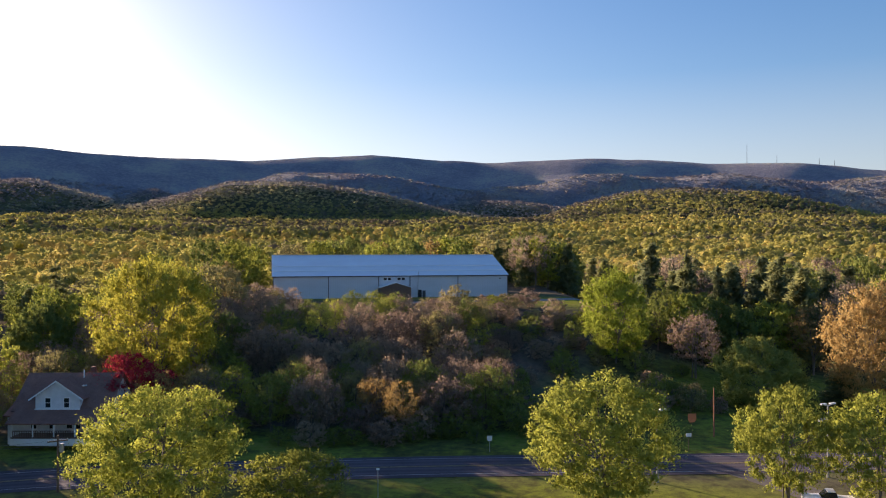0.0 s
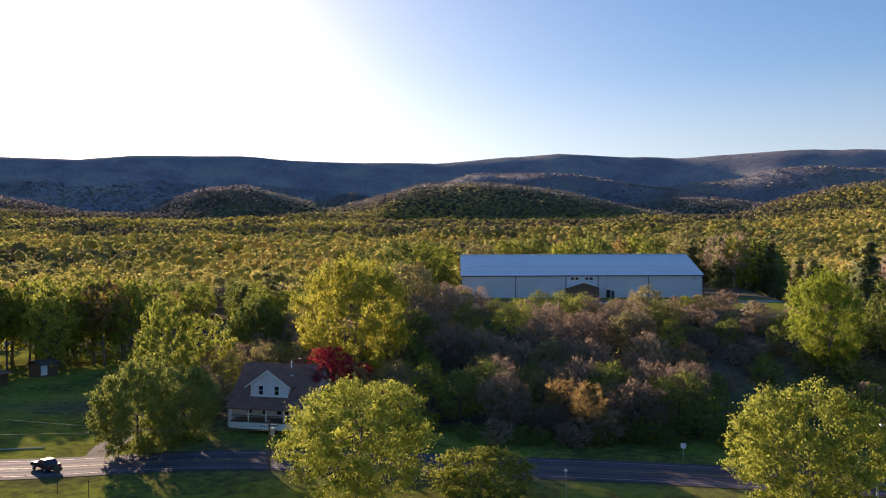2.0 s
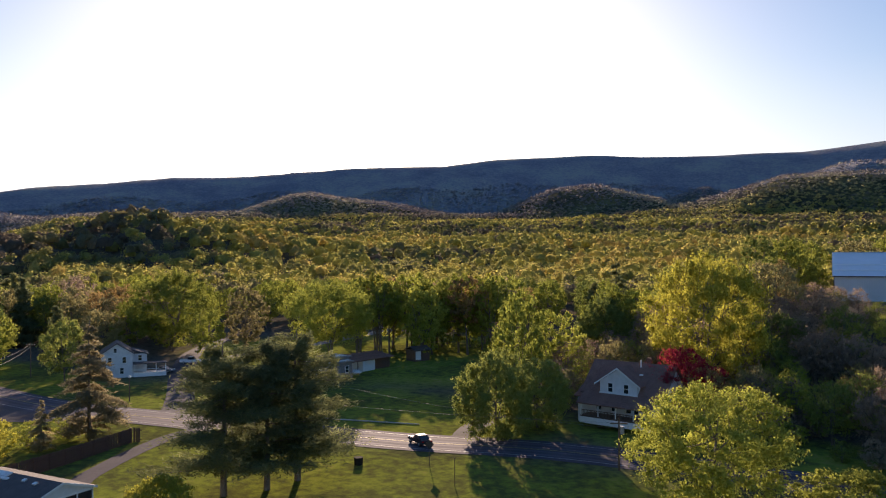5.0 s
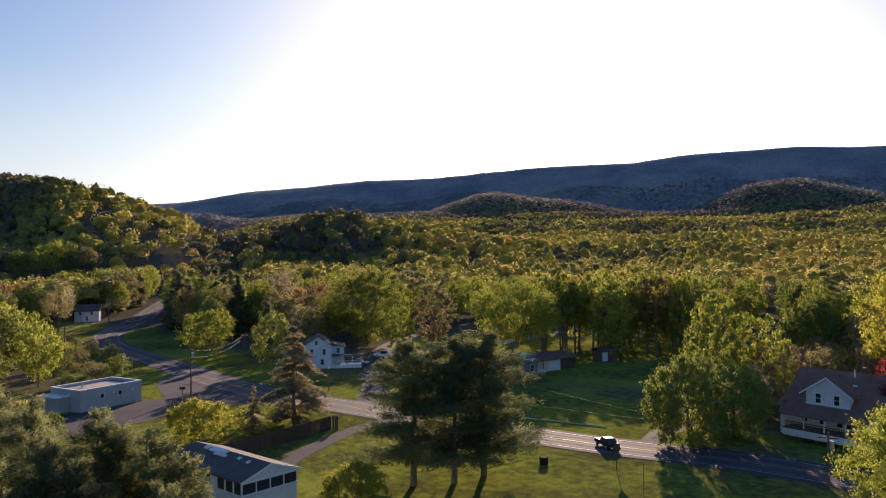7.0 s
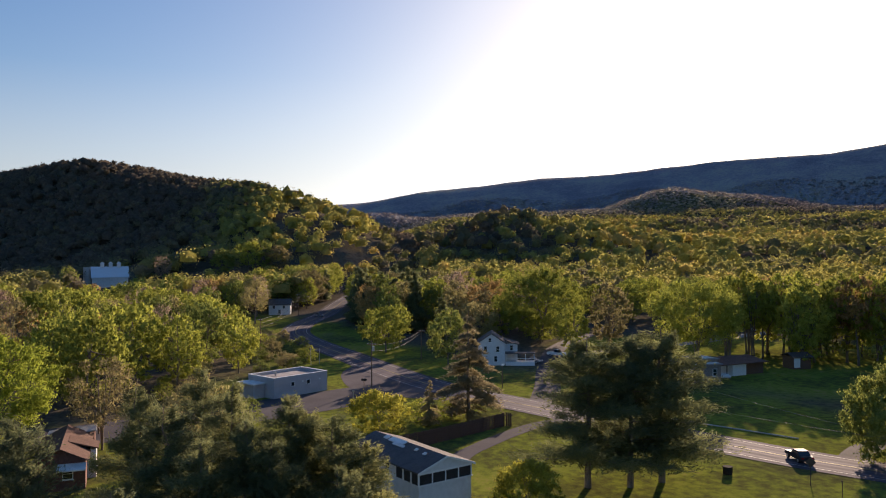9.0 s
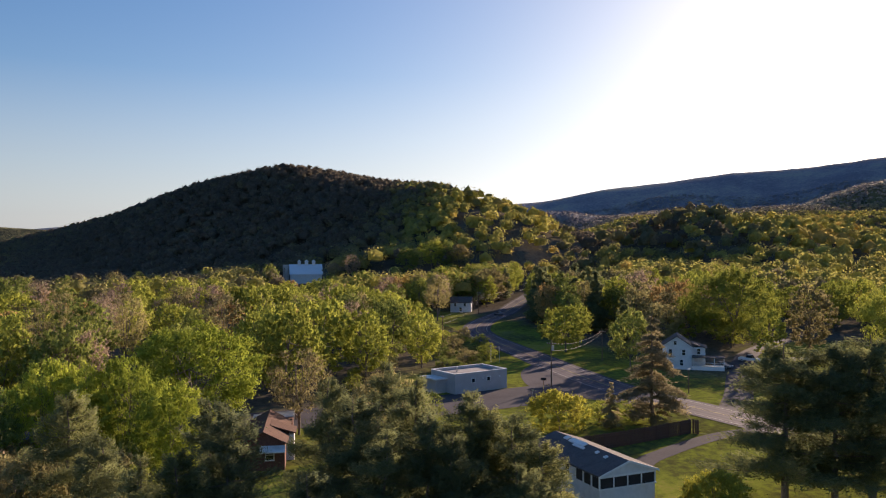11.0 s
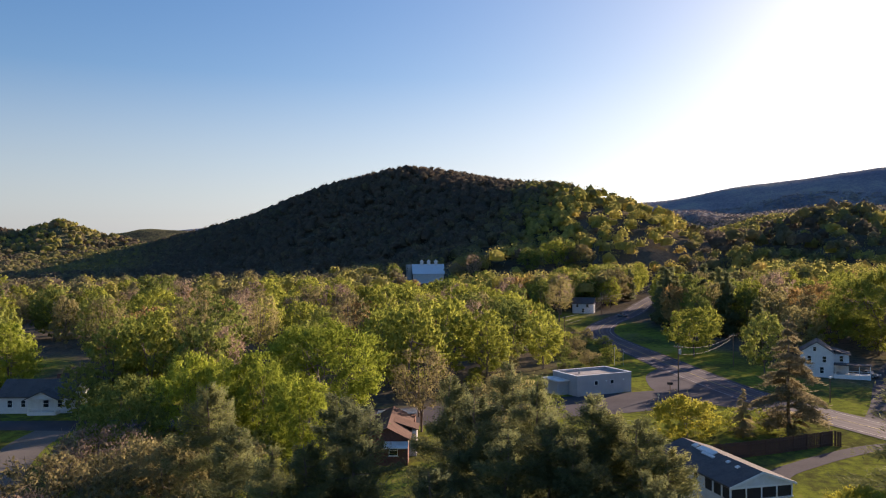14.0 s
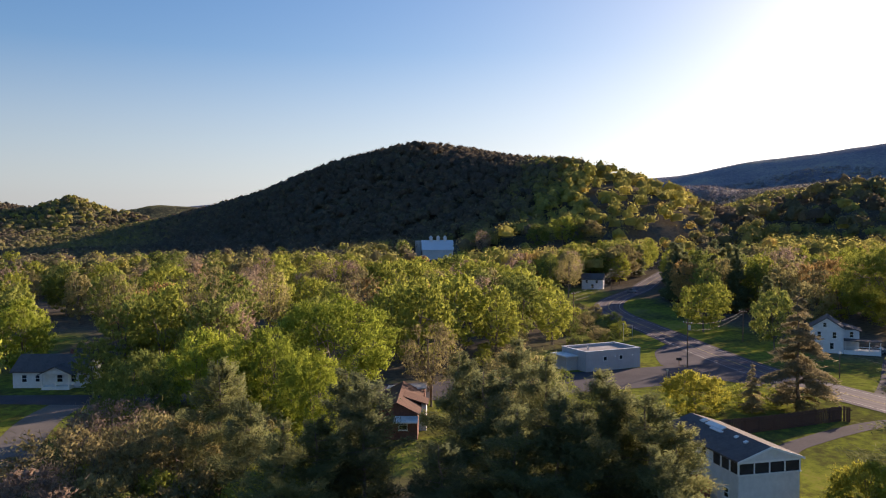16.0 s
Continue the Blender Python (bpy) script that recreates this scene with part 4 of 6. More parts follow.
wood_lot("valley_tree", 30, (58.5, 71), (243, 320), (14, 19), [("mid_d", "green", 1), ("mid_b", "brown", 1.2), ("far_pine", "pine", 1), ("mid_a", "spring", 1), ("mid_c", "orange", 0.6), ("thin_c", "bud", 0.8)], " beyond the junction", "grove beyond the junction")
wood_lot("gap_spruce", 14, (67.5, 72.5), (255, 330), (16, 22), [("far_pine", "pine", 1)], " beside the road bend", "roadside spruces")
wood_lot("valley_tree", 26, (54, 72), (215, 400), (12, 17), LEAFY, " beyond the junction", "valley trees")
wood_lot("field_tree", 115, (82, 124), (130, 300), (12, 17.5), MIXED, " in the woods below the hill", "woods below the hill")
wood_lot("field_tree", 46, (78, 124), (300, 430), (13, 17), MIXED, " in the woods below the hill", "woods below the hill")
wood_lot("field_tree", 34, (79.2, 90), (190, 335), (11, 15.5), MIXED, " in the woods below the hill", "woods below the hill")
wood_lot("hill_foot_tree", 60, (71.5, 80), (352, 450), (13, 17), LEAFY, " at the foot of the hill", "trees at the foot of the hill")
wood_lot("roadside_bush", 24, None, None, (2.5, 5), [("brush_a", "brown", 2), ("brush_a", "green", 2), ("brush_a", "bud", 2), ("thin_b", "brown", 1.5)], " at the edge of the lawn", "bushes at the lawn edge", (22, 48, 122, 172))
wood_lot("roadside_bush", 26, (79, 86), (112, 215), (2, 4.5), [("brush_a", "green", 2), ("brush_a", "brown", 2), ("brush_a", "spring", 1)], " beside the road bend", "bushes beside the road bend")
wood_lot("roadside_bush", 18, (74.5, 79.5), (165, 265), (2, 4.5), [("brush_a", "green", 2), ("brush_a", "brown", 2), ("brush_a", "spring", 1)], " beside the road bend", "bushes beside the road bend")
wood_lot("thicket_bush", 44, (101, 122), (50, 100), (4, 7.5), [("mid_c", "brown", 3), ("thin_b", "brown", 1.5), ("brush_a", "bud", 1.2), ("mid_a", "brown", 2), ("mid_c", "green", 1)], " beside the lane", "lane thicket")
wood_lot("thicket_bush", 60, (99, 121), (48, 108), (3, 6.5), [("brush_a", "brown", 2), ("mid_c", "green", 1.5), ("mid_c", "brown", 2), ("mid_a", "spring", 1), ("thin_b", "green", 0.6)], " beside the lane", "lane thicket")


def dome(level):
    """The upper part of a faceted ball: unit points and triangles."""
    if level < 0:
        a = np.arange(6) * math.pi / 3
        return np.vstack([[0, 0, 1.0], np.stack([np.cos(a), np.sin(a), 0.1 + 0 * a], 1)]), np.array([(0, i + 1, (i + 1) % 6 + 1) for i in range(6)])
    bm = bmesh.new()
    bmesh.ops.create_icosphere(bm, subdivisions=level + 1, radius=1.0)
    bmesh.ops.delete(bm, geom=[v for v in bm.verts if v.co.z < -0.55], context="VERTS")
    bm.verts.index_update()
    pts = np.array([v.co[:] for v in bm.verts])
    tri = np.array([[v.index for v in f.verts] for f in bm.faces])
    bm.free()
    return pts, tri


def far_woods():
    """Woods too far off to count: a lumpy crown with loose leaf sprays for each tree, over hills and valley, in one mesh."""
    rng = np.random.default_rng(9)
    verts, tris, quads, tints, hazes, turns, k = [], [], [], [], [], [], 0
    rings = ((330, 560, 3300, 0, 84, 4.8, (-38, 124)), (560, 950, 8200, 0, 22, 5.4, (-38, 124)), (480, 1200, 7500, 0, 13, 3.9, (78, 114)), (950, 1500, 15500, 0, 9, 5.9, (-38, 124)),
             (1500, 2300, 25000, -1, 5, 6.6, (-38, 124)), (2300, 2950, 19000, -1, 4, 5.6, (-38, 78)), (2950, 3350, 11000, -1, 3, 5.4, (-38, 78)))
    spray_size = {84: 0.16, 22: 0.24, 13: 0.3, 9: 0.32, 5: 0.4, 4: 0.42, 3: 0.5}
    for d0, d1, n, level, sprays, rad, span in rings:
        a, d = np.radians(rng.uniform(*span, n)), np.sqrt(rng.uniform(d0 * d0, d1 * d1, n))
        x, y = -d * np.sin(a), d * np.cos(a)
        keep = (np.min(np.hypot(x[:, None] - road_line[None, ::3, 0], y[:, None] - road_line[None, ::3, 1]), 1) > 14) & (lawn_at(x, y) < 0.4)
        keep &= ~((np.abs(np.degrees(np.arctan2(-x, y)) - 89.1) < 1.9) & (d < 460))
        around = np.degrees(np.arctan2(-x, y))
        keep &= ~((around > 74) & (around < 107) & (d > 1300))
        x, y, d = x[keep], y[keep], d[keep]
        z, m = ground_height(x, y), len(x)
        patch = np.array([noise.noise(Vector((p / 160, q / 160, 0.3))) for p, q in zip(x, y)])
        broad = np.array([noise.noise(Vector((p / 420, q / 300, 4.3))) for p, q in zip(x, y)])
        az = np.degrees(np.arctan2(-x, y))
        gap = smooth(66.8, 68, az) * (1 - smooth(70, 71.5, az)) * (1 - smooth(900, 1100, d))
        # besides budding trees, brown paints in hill and hump shade and mutes hazy distance
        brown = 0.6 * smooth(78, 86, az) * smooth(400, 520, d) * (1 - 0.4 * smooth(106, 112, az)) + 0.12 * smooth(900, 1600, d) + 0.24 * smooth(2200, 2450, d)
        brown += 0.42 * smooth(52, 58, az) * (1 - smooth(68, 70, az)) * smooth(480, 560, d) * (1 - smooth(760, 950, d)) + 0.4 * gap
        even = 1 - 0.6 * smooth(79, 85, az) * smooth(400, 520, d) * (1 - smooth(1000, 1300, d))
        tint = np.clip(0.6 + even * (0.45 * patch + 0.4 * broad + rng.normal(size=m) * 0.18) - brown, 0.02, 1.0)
        r, tall = rad * rng.uniform(0.55, 1.4, m), (13 - 3 * smooth(69, 72, az) * smooth(400, 480, d) - 3.5 * smooth(79, 84, az) * smooth(400, 520, d) - 6 * gap - 6 * smooth(2700, 2950, d)) * rng.uniform(0.72, 1.3, m)
        centre = np.stack([x, y, z + tall - r * 0.75], 1)
        pts, tri = dome(level)
        spin = rng.uniform(0, 6.283, m)
        cs, sn = np.cos(spin)[:, None], np.sin(spin)[:, None]
        u = np.stack([pts[:, 0] * cs - pts[:, 1] * sn, pts[:, 0] * sn + pts[:, 1] * cs, np.tile(pts[:, 2], (m, 1))], -1)
        ph = rng.uniform(0, 6.283, (m, 3))[:, None]
        wave = np.stack([np.sin(u[..., 1] * 4 + ph[..., 0]), np.sin(u[..., 2] * 4 + ph[..., 1]), np.sin(u[..., 0] * 4 + ph[..., 2])], -1)
        lump = 1 + 0.12 * wave.sum(-1) + rng.normal(size=u.shape[:2]) * 0.09
        v = centre[:, None] + u * (r[:, None] * lump * (0.72 if sprays > 60 else 0.84))[..., None] * [1, 1, 0.95]
        tris.append((tri[None] + (np.arange(m) * len(pts))[:, None, None]).reshape(-1, 3) + k)
        verts.append(v.reshape(-1, 3))
        turns.append(unit(u + 0.45 * wave + rng.normal(size=u.shape) * 0.25 + [0, 0, 0.2]).reshape(-1, 3))
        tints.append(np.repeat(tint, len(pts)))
        # haze in the crown colour, rising with distance from 2150 m
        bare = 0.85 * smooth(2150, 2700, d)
        hazes.append(np.repeat(bare, len(pts)))
        k += m * len(pts)
        if sprays:
            o = rng.normal(size=(m, sprays, 3))
            o[..., 2] = np.abs(o[..., 2]) - 0.3
            o = unit(o)
            c = centre[:, None] + o * (r[:, None] * rng.uniform(0.86, 1.08, (m, sprays)))[..., None] * [1, 1, 0.95]
            face = unit(o.reshape(-1, 3) + [0, 0, 0.3])
            v, f = sprigs(rng, c.reshape(-1, 3), rad * spray_size[sprays], 1.5, face, None, 0.3)
            verts.append(v)
            quads.append(f + k)
            turns.append(np.repeat(face, 4, 0))
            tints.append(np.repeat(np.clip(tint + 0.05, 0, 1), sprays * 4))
            hazes.append(np.repeat(bare, sprays * 4))
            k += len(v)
    me = mesh_from("far_woods", np.concatenate(verts), [np.concatenate(tris), np.concatenate(quads)], [WOODS], True, {"tint": np.concatenate(tints), "bare": np.concatenate(hazes)}, np.concatenate(turns))
    return tagged(new("far_woods", me), "spring woods in yellow-green, olive and brown over valley and hills", "woods", kind="stuff")


far_woods()


# ---- building kit ----
def siding_mat(name, colour, step=0.14):
    m = Mat(name)
    co = m.node("ShaderNodeTexCoord").outputs["Object"]
    w = m.node("ShaderNodeTexWave", Vector=co, Scale=1.0 / step / 3.2, Distortion=0.0)
    w.wave_profile, w.bands_direction = "SAW", "Z"
    n = m.noise(1.3, 5)
    c = m.ramp(n, (0.3, tuple(v * 0.84 for v in colour)), (0.7, colour))
    return m.surface(c, 0.55, 0, m.bump(w.outputs["Fac"], 0.35, 0.03), 0.3)


def shingle_mat(name, dark, light):
    m = Mat(name)
    co = m.node("ShaderNodeTexCoord").outputs["Object"]
    b = m.node("ShaderNodeTexBrick", Vector=co, Scale=3.0)
    b.inputs["Color1"].default_value, b.inputs["Color2"].default_value, b.inputs["Mortar"].default_value = (*dark, 1), (*light, 1), (*[v * 0.5 for v in dark], 1)
    b.inputs["Mortar Size"].default_value = 0.012
    c = m.mix(b.outputs["Color"], m.ramp(m.noise(0.8, 5), (0.3, dark), (0.7, light)), 0.55)
    return m.surface(c, 0.9, 0, m.bump(m.noise(30, 3), 0.4, 0.02), 0.2)


def ribbed_mat(name, colour, step, rough, metal, axis="X", vary=0.1):
    m = Mat(name)
    co = m.node("ShaderNodeTexCoord").outputs["Object"]
    w = m.node("ShaderNodeTexWave", Vector=co, Scale=1.0 / step / 3.2)
    w.bands_direction = axis
    n = m.noise(0.15, 5, stretch=(1, 1, 3))
    c = m.ramp(n, (0.3, tuple(v * (1 - vary) for v in colour)), (0.7, colour))
    return m.surface(c, rough, metal, m.bump(w.outputs["Fac"], 0.35, 0.04), 0.4)


SIDING = siding_mat("white_siding", (0.80, 0.80, 0.80))
SIDING_GREY = siding_mat("grey_siding", (0.55, 0.56, 0.58))
TRIM = plain("white_trim", (0.82, 0.82, 0.80), 0.5, vary=0.06)
ROOF_BROWN = shingle_mat("brown_shingles", (0.19, 0.095, 0.075), (0.31, 0.17, 0.13))
ROOF_GREY = shingle_mat("grey_shingles", (0.085, 0.075, 0.075), (0.155, 0.14, 0.135))
ROOF_RUST = shingle_mat("rust_brown_shingles", (0.10, 0.055, 0.04), (0.18, 0.10, 0.07))
METAL_WALL = ribbed_mat("pale_metal_wall", (0.60, 0.62, 0.66), 0.5, 0.5, 0.0)
METAL_ROOF = ribbed_mat("white_metal_roof", (0.74, 0.77, 0.80), 0.6, 0.4, 0.1)
DARK_TRIM = plain("dark_trim", (0.06, 0.06, 0.07), 0.5)
BROWN_WALL = siding_mat("brown_boards", (0.17, 0.10, 0.075), 0.2)
GLASS = plain("dark_window_glass", (0.02, 0.025, 0.03), 0.08, vary=0.2, spec=0.8)
SCREEN = plain("dark_insect_screen", (0.035, 0.03, 0.03), 0.7, vary=0.3, scale=1)
BLOCK = plain("painted_block_wall", (0.50, 0.47, 0.47), 0.8, vary=0.1, scale=0.7, bump=0.2)
MEMBRANE = plain("roof_membrane", (0.30, 0.28, 0.27), 0.8, vary=0.35, scale=0.4)
STONE = plain("grey_stone_wall", (0.27, 0.24, 0.22), 0.9, vary=0.45, scale=2.5, bump=0.5)
TARP = plain("white_sheeting", (0.72, 0.72, 0.70), 0.45, vary=0.2, scale=1)
FENCE_WOOD = plain("dark_fence_boards", (0.11, 0.065, 0.05), 0.85, vary=0.3, scale=4, bump=0.3)
POLE_WOOD = plain("pole_timber", (0.16, 0.105, 0.07), 0.9, vary=0.35, scale=5, bump=0.3)
POLE_RED = plain("reddish_pole_timber", (0.30, 0.13, 0.07), 0.85, vary=0.3, scale=5, bump=0.3)
STEEL = plain("galvanised_steel", (0.45, 0.46, 0.47), 0.45, 0.6, vary=0.15)
BLACK = plain("black_rubber", (0.02, 0.02, 0.022), 0.7)
RED_PAINT = plain("dark_red_paint", (0.22, 0.05, 0.04), 0.7)
SIGN_ORANGE = plain("orange_sign", (0.62, 0.20, 0.08), 0.5)
BRICK = plain("brick_wall", (0.17, 0.08, 0.06), 0.9, vary=0.3, scale=3, bump=0.3)
CONCRETE = plain("pale_concrete", (0.50, 0.48, 0.45), 0.85, vary=0.2, scale=1.5, bump=0.2)


def part(name, bm, mat, parent, label=""):
    """Links a bmesh as one mesh object under a thing or a part."""
    me = bpy.data.meshes.new(name)
    bmesh.ops.recalc_face_normals(bm, faces=bm.faces)
    bm.to_mesh(me)
    bm.free()
    me.materials.append(mat)
    ob = new(name, me)
    ob.parent = parent
    if label:
        ob["label"] = label
    return ob


def thing(name, x, y, z, turn, label, category, group=""):
    root = new(name)
    root.empty_display_size = 0.5
    root.matrix_basis = pose(x, y, z, 0, 0, turn)
    return tagged(root, label, category, group)


def add_box(bm, lo, hi, bevel=0.0):
    vs = [bm.verts.new((x, y, z)) for x in (lo[0], hi[0]) for y in (lo[1], hi[1]) for z in (lo[2], hi[2])]
    fs = [bm.faces.new([vs[i] for i in f]) for f in ((0, 1, 3, 2), (4, 6, 7, 5), (0, 4, 5, 1), (2, 3, 7, 6), (0, 2, 6, 4), (1, 5, 7, 3))]
    if bevel:
        bmesh.ops.bevel(bm, geom=list({e for f in fs for e in f.edges}), offset=bevel, segments=2, affect="EDGES")
    return bm


def box(lo, hi, bevel=0.0):
    return add_box(bmesh.new(), lo, hi, bevel)


def prism(profile, a, b, axis="y", bm=None):
    """A profile of (u, z) points drawn out from a to b along y (u is x) or along x (u is y)."""
    bm = bm or bmesh.new()
    def at(u, s, z):
        return (u, s, z) if axis == "y" else (s, u, z)
    ra = [bm.verts.new(at(u, a, z)) for u, z in profile]
    rb = [bm.verts.new(at(u, b, z)) for u, z in profile]
    bm.faces.new(ra[::-1])
    bm.faces.new(rb)
    n = len(profile)
    for i in range(n):
        bm.faces.new((ra[i], ra[(i + 1) % n], rb[(i + 1) % n], rb[i]))
    return bm


def rod(a, b, r0, r1=None, sides=10, bm=None):
    bm = bm or bmesh.new()
    v, f = tube(np.array([a, b], float), [r0, r1 if r1 is not None else r0], sides)
    vs = [bm.verts.new(p) for p in v]
    for q in f:
        bm.faces.new([vs[i] for i in q])
    bm.faces.new(vs[:sides][::-1])
    bm.faces.new(vs[sides:])
    return bm


def gable_roof(parent, x0, x1, y0, y1, eave, ridge, mat, over=0.4, thick=0.16, along="x", label=""):
    """Two slabs that meet at the ridge; along: the axis of the ridge."""
    lo, hi = (y0, y1) if along == "x" else (x0, x1)
    a, b = (x0, x1) if along == "x" else (y0, y1)
    mid = (lo + hi) / 2
    k = (ridge - eave) / (mid - lo)
    for s, edge in ((-1, lo), (1, hi)):
        e = edge + s * over
        ze = eave - over * k
        prof = [(mid, ridge + thick), (e, ze + thick), (e, ze), (mid, ridge)]
        part("roof", prism(prof, a - over, b + over, "x" if along == "x" else "y"), mat, parent, label)


def gable_walls(parent, x0, x1, y0, y1, base, eave, ridge, mat, along="x", label=""):
    lo, hi = (y0, y1) if along == "x" else (x0, x1)
    a, b = (x0, x1) if along == "x" else (y0, y1)
    prof = [(lo, base), (hi, base), (hi, eave), ((lo + hi) / 2, ridge), (lo, eave)]
    return part("wall", prism(prof, a, b, "x" if along == "x" else "y"), mat, parent, label)


def window(parent, x, y, z, w, h, side="-y", mat=None, sill=True, bars=1):
    """A framed window on a wall that faces side, centred at x, y, z."""
    fr = bmesh.new()
    t, d = 0.09, 0.09
    for lo, hi in (((-w / 2 - t, -d, -h / 2 - t), (-w / 2, 0.03, h / 2 + t)), ((w / 2, -d, -h / 2 - t), (w / 2 + t, 0.03, h / 2 + t)), ((-w / 2, -d, h / 2), (w / 2, 0.03, h / 2 + t)), ((-w / 2, -d, -h / 2 - t), (w / 2, 0.03, -h / 2))):
        add_box(fr, lo, hi)
    if bars:
        add_box(fr, (-w / 2, -d * 0.7, -0.03), (w / 2, 0.0, 0.03))
    ob = part("window", fr, TRIM, parent, "white-framed window with dark glass")
    ob.matrix_basis = pose(x, y, z, 0, 0, {"-y": 0, "x": 90, "y": 180, "-x": -90}[side])
    part("pane", box((-w / 2, -0.04, -h / 2), (w / 2, -0.02, h / 2)), mat or GLASS, ob, "dark window glass")
    if sill:
        part("sill", box((-w / 2 - 0.15, -0.18, -h / 2 - t - 0.06), (w / 2 + 0.15, 0.02, -h / 2 - t)), TRIM, ob)
    return ob


def door(parent, x, y, z, w, h, side, mat):
    ob = part("door", box((-w / 2, -0.06, 0), (w / 2, 0.02, h), 0.01), mat, parent)
    ob.matrix_basis = pose(x, y, z, 0, 0, {"-y": 0, "x": 90, "y": 180, "-x": -90}[side])
    part("handle", rod((w * 0.36, -0.12, h * 0.48), (w * 0.36, -0.05, h * 0.48), 0.035), STEEL, ob, "metal door knob")
    return ob


# ---- the long metal building on its terrace ----
def long_building():
    ox, oy, oz = -45.8, 208.0, 15.3
    t = thing("metal_building", ox, oy, oz, 12.6, "long pale metal building with a white low-pitched roof on a terrace", "building")
    L, W, eave, ridge = 65.9, 33.2, 6.4, 12.0
    bays = [0, 14.8, 28.6, 37.4, 51.2, L]
    for a, b in zip(bays[:-1], bays[1:]):
        part("wall_panel", box((a + 0.05, 0, -1.0), (b - 0.05, 0.3, eave)), METAL_WALL, t, "pale ribbed metal wall bay")
    for x in (0, L - 0.3):
        prof = [(0.3, -1.0), (W, -1.0), (W, eave), (W / 2, ridge), (0.3, eave + 0.1)]
        part("end_wall", prism(prof, x, x + 0.3, "x"), METAL_WALL, t)
    part("back_wall", box((0.3, W - 0.3, -1.0), (L - 0.3, W, eave)), METAL_WALL, t)
    gable_roof(t, 0, L, 0, W, eave, ridge, METAL_ROOF, 0.35, 0.15, "x", "white ribbed metal roof slope")
    part("ridge_cap", box((-0.4, W / 2 - 0.35, ridge + 0.12), (L + 0.4, W / 2 + 0.35, ridge + 0.24)), METAL_ROOF, t)
    slope = (ridge - eave) / (W / 2)
    for y in (3.4, 7.2):
        z = eave + slope * y + 0.15
        part("snow_rail", prism([(y - 0.12, z - 0.02), (y + 0.12, z + 0.06), (y + 0.12, z + 0.22), (y - 0.12, z + 0.14)], 0, L, "x"), TRIM, t, "white rail along the roof slope")
    part("eave_trim", box((-0.4, -0.5, eave - 0.22), (L + 0.4, -0.36, eave + 0.03)), DARK_TRIM, t, "dark gutter along the eave")
    for x in bays:
        part("downspout", box((x - 0.1, -0.16, -0.8), (x + 0.1, -0.02, eave - 0.1)), DARK_TRIM, t)
    for x in (30.4, 31.6, 34.3, 35.5):
        window(t, x, -0.01, 5.5, 0.9, 0.7, "-y", None, False, 0)
    # the boarded entrance porch
    p = part("entrance_porch", prism([(28.7, -1.0), (37.2, -1.0), (37.2, 3.2), (33.0, 4.5), (28.7, 3.2)], -3.0, -0.02, "y"), BROWN_WALL, t, "brown boarded gabled entrance porch")
    for s in (-1, 1):
        part("porch_roof", prism([(33.0, 4.75), (33.0 + s * 4.6, 3.3), (33.0 + s * 4.6, 3.1), (33.0, 4.52)], -3.4, 0, "y"), METAL_ROOF, p)
    door(t, 40.2, -0.02, 0.2, 1.1, 2.2, "-y", BLACK)
    door(t, 41.4, -0.02, 0.2, 0.9, 2.0, "-y", DARK_TRIM)
    part("flue", rod((39.4, -0.5, 0), (39.8, -0.4, 7.6), 0.09), STEEL, t, "slender leaning flue pipe")
    for x in (43, 47.5, 50):
        part("vent", box((x, -0.12, 0.5), (x + 0.5, -0.01, 0.9)), TRIM, t)
    part("wall_lamp", box((63.4, -0.25, 5.3), (63.8, -0.01, 5.6)), DARK_TRIM, t)
    return t


long_building()


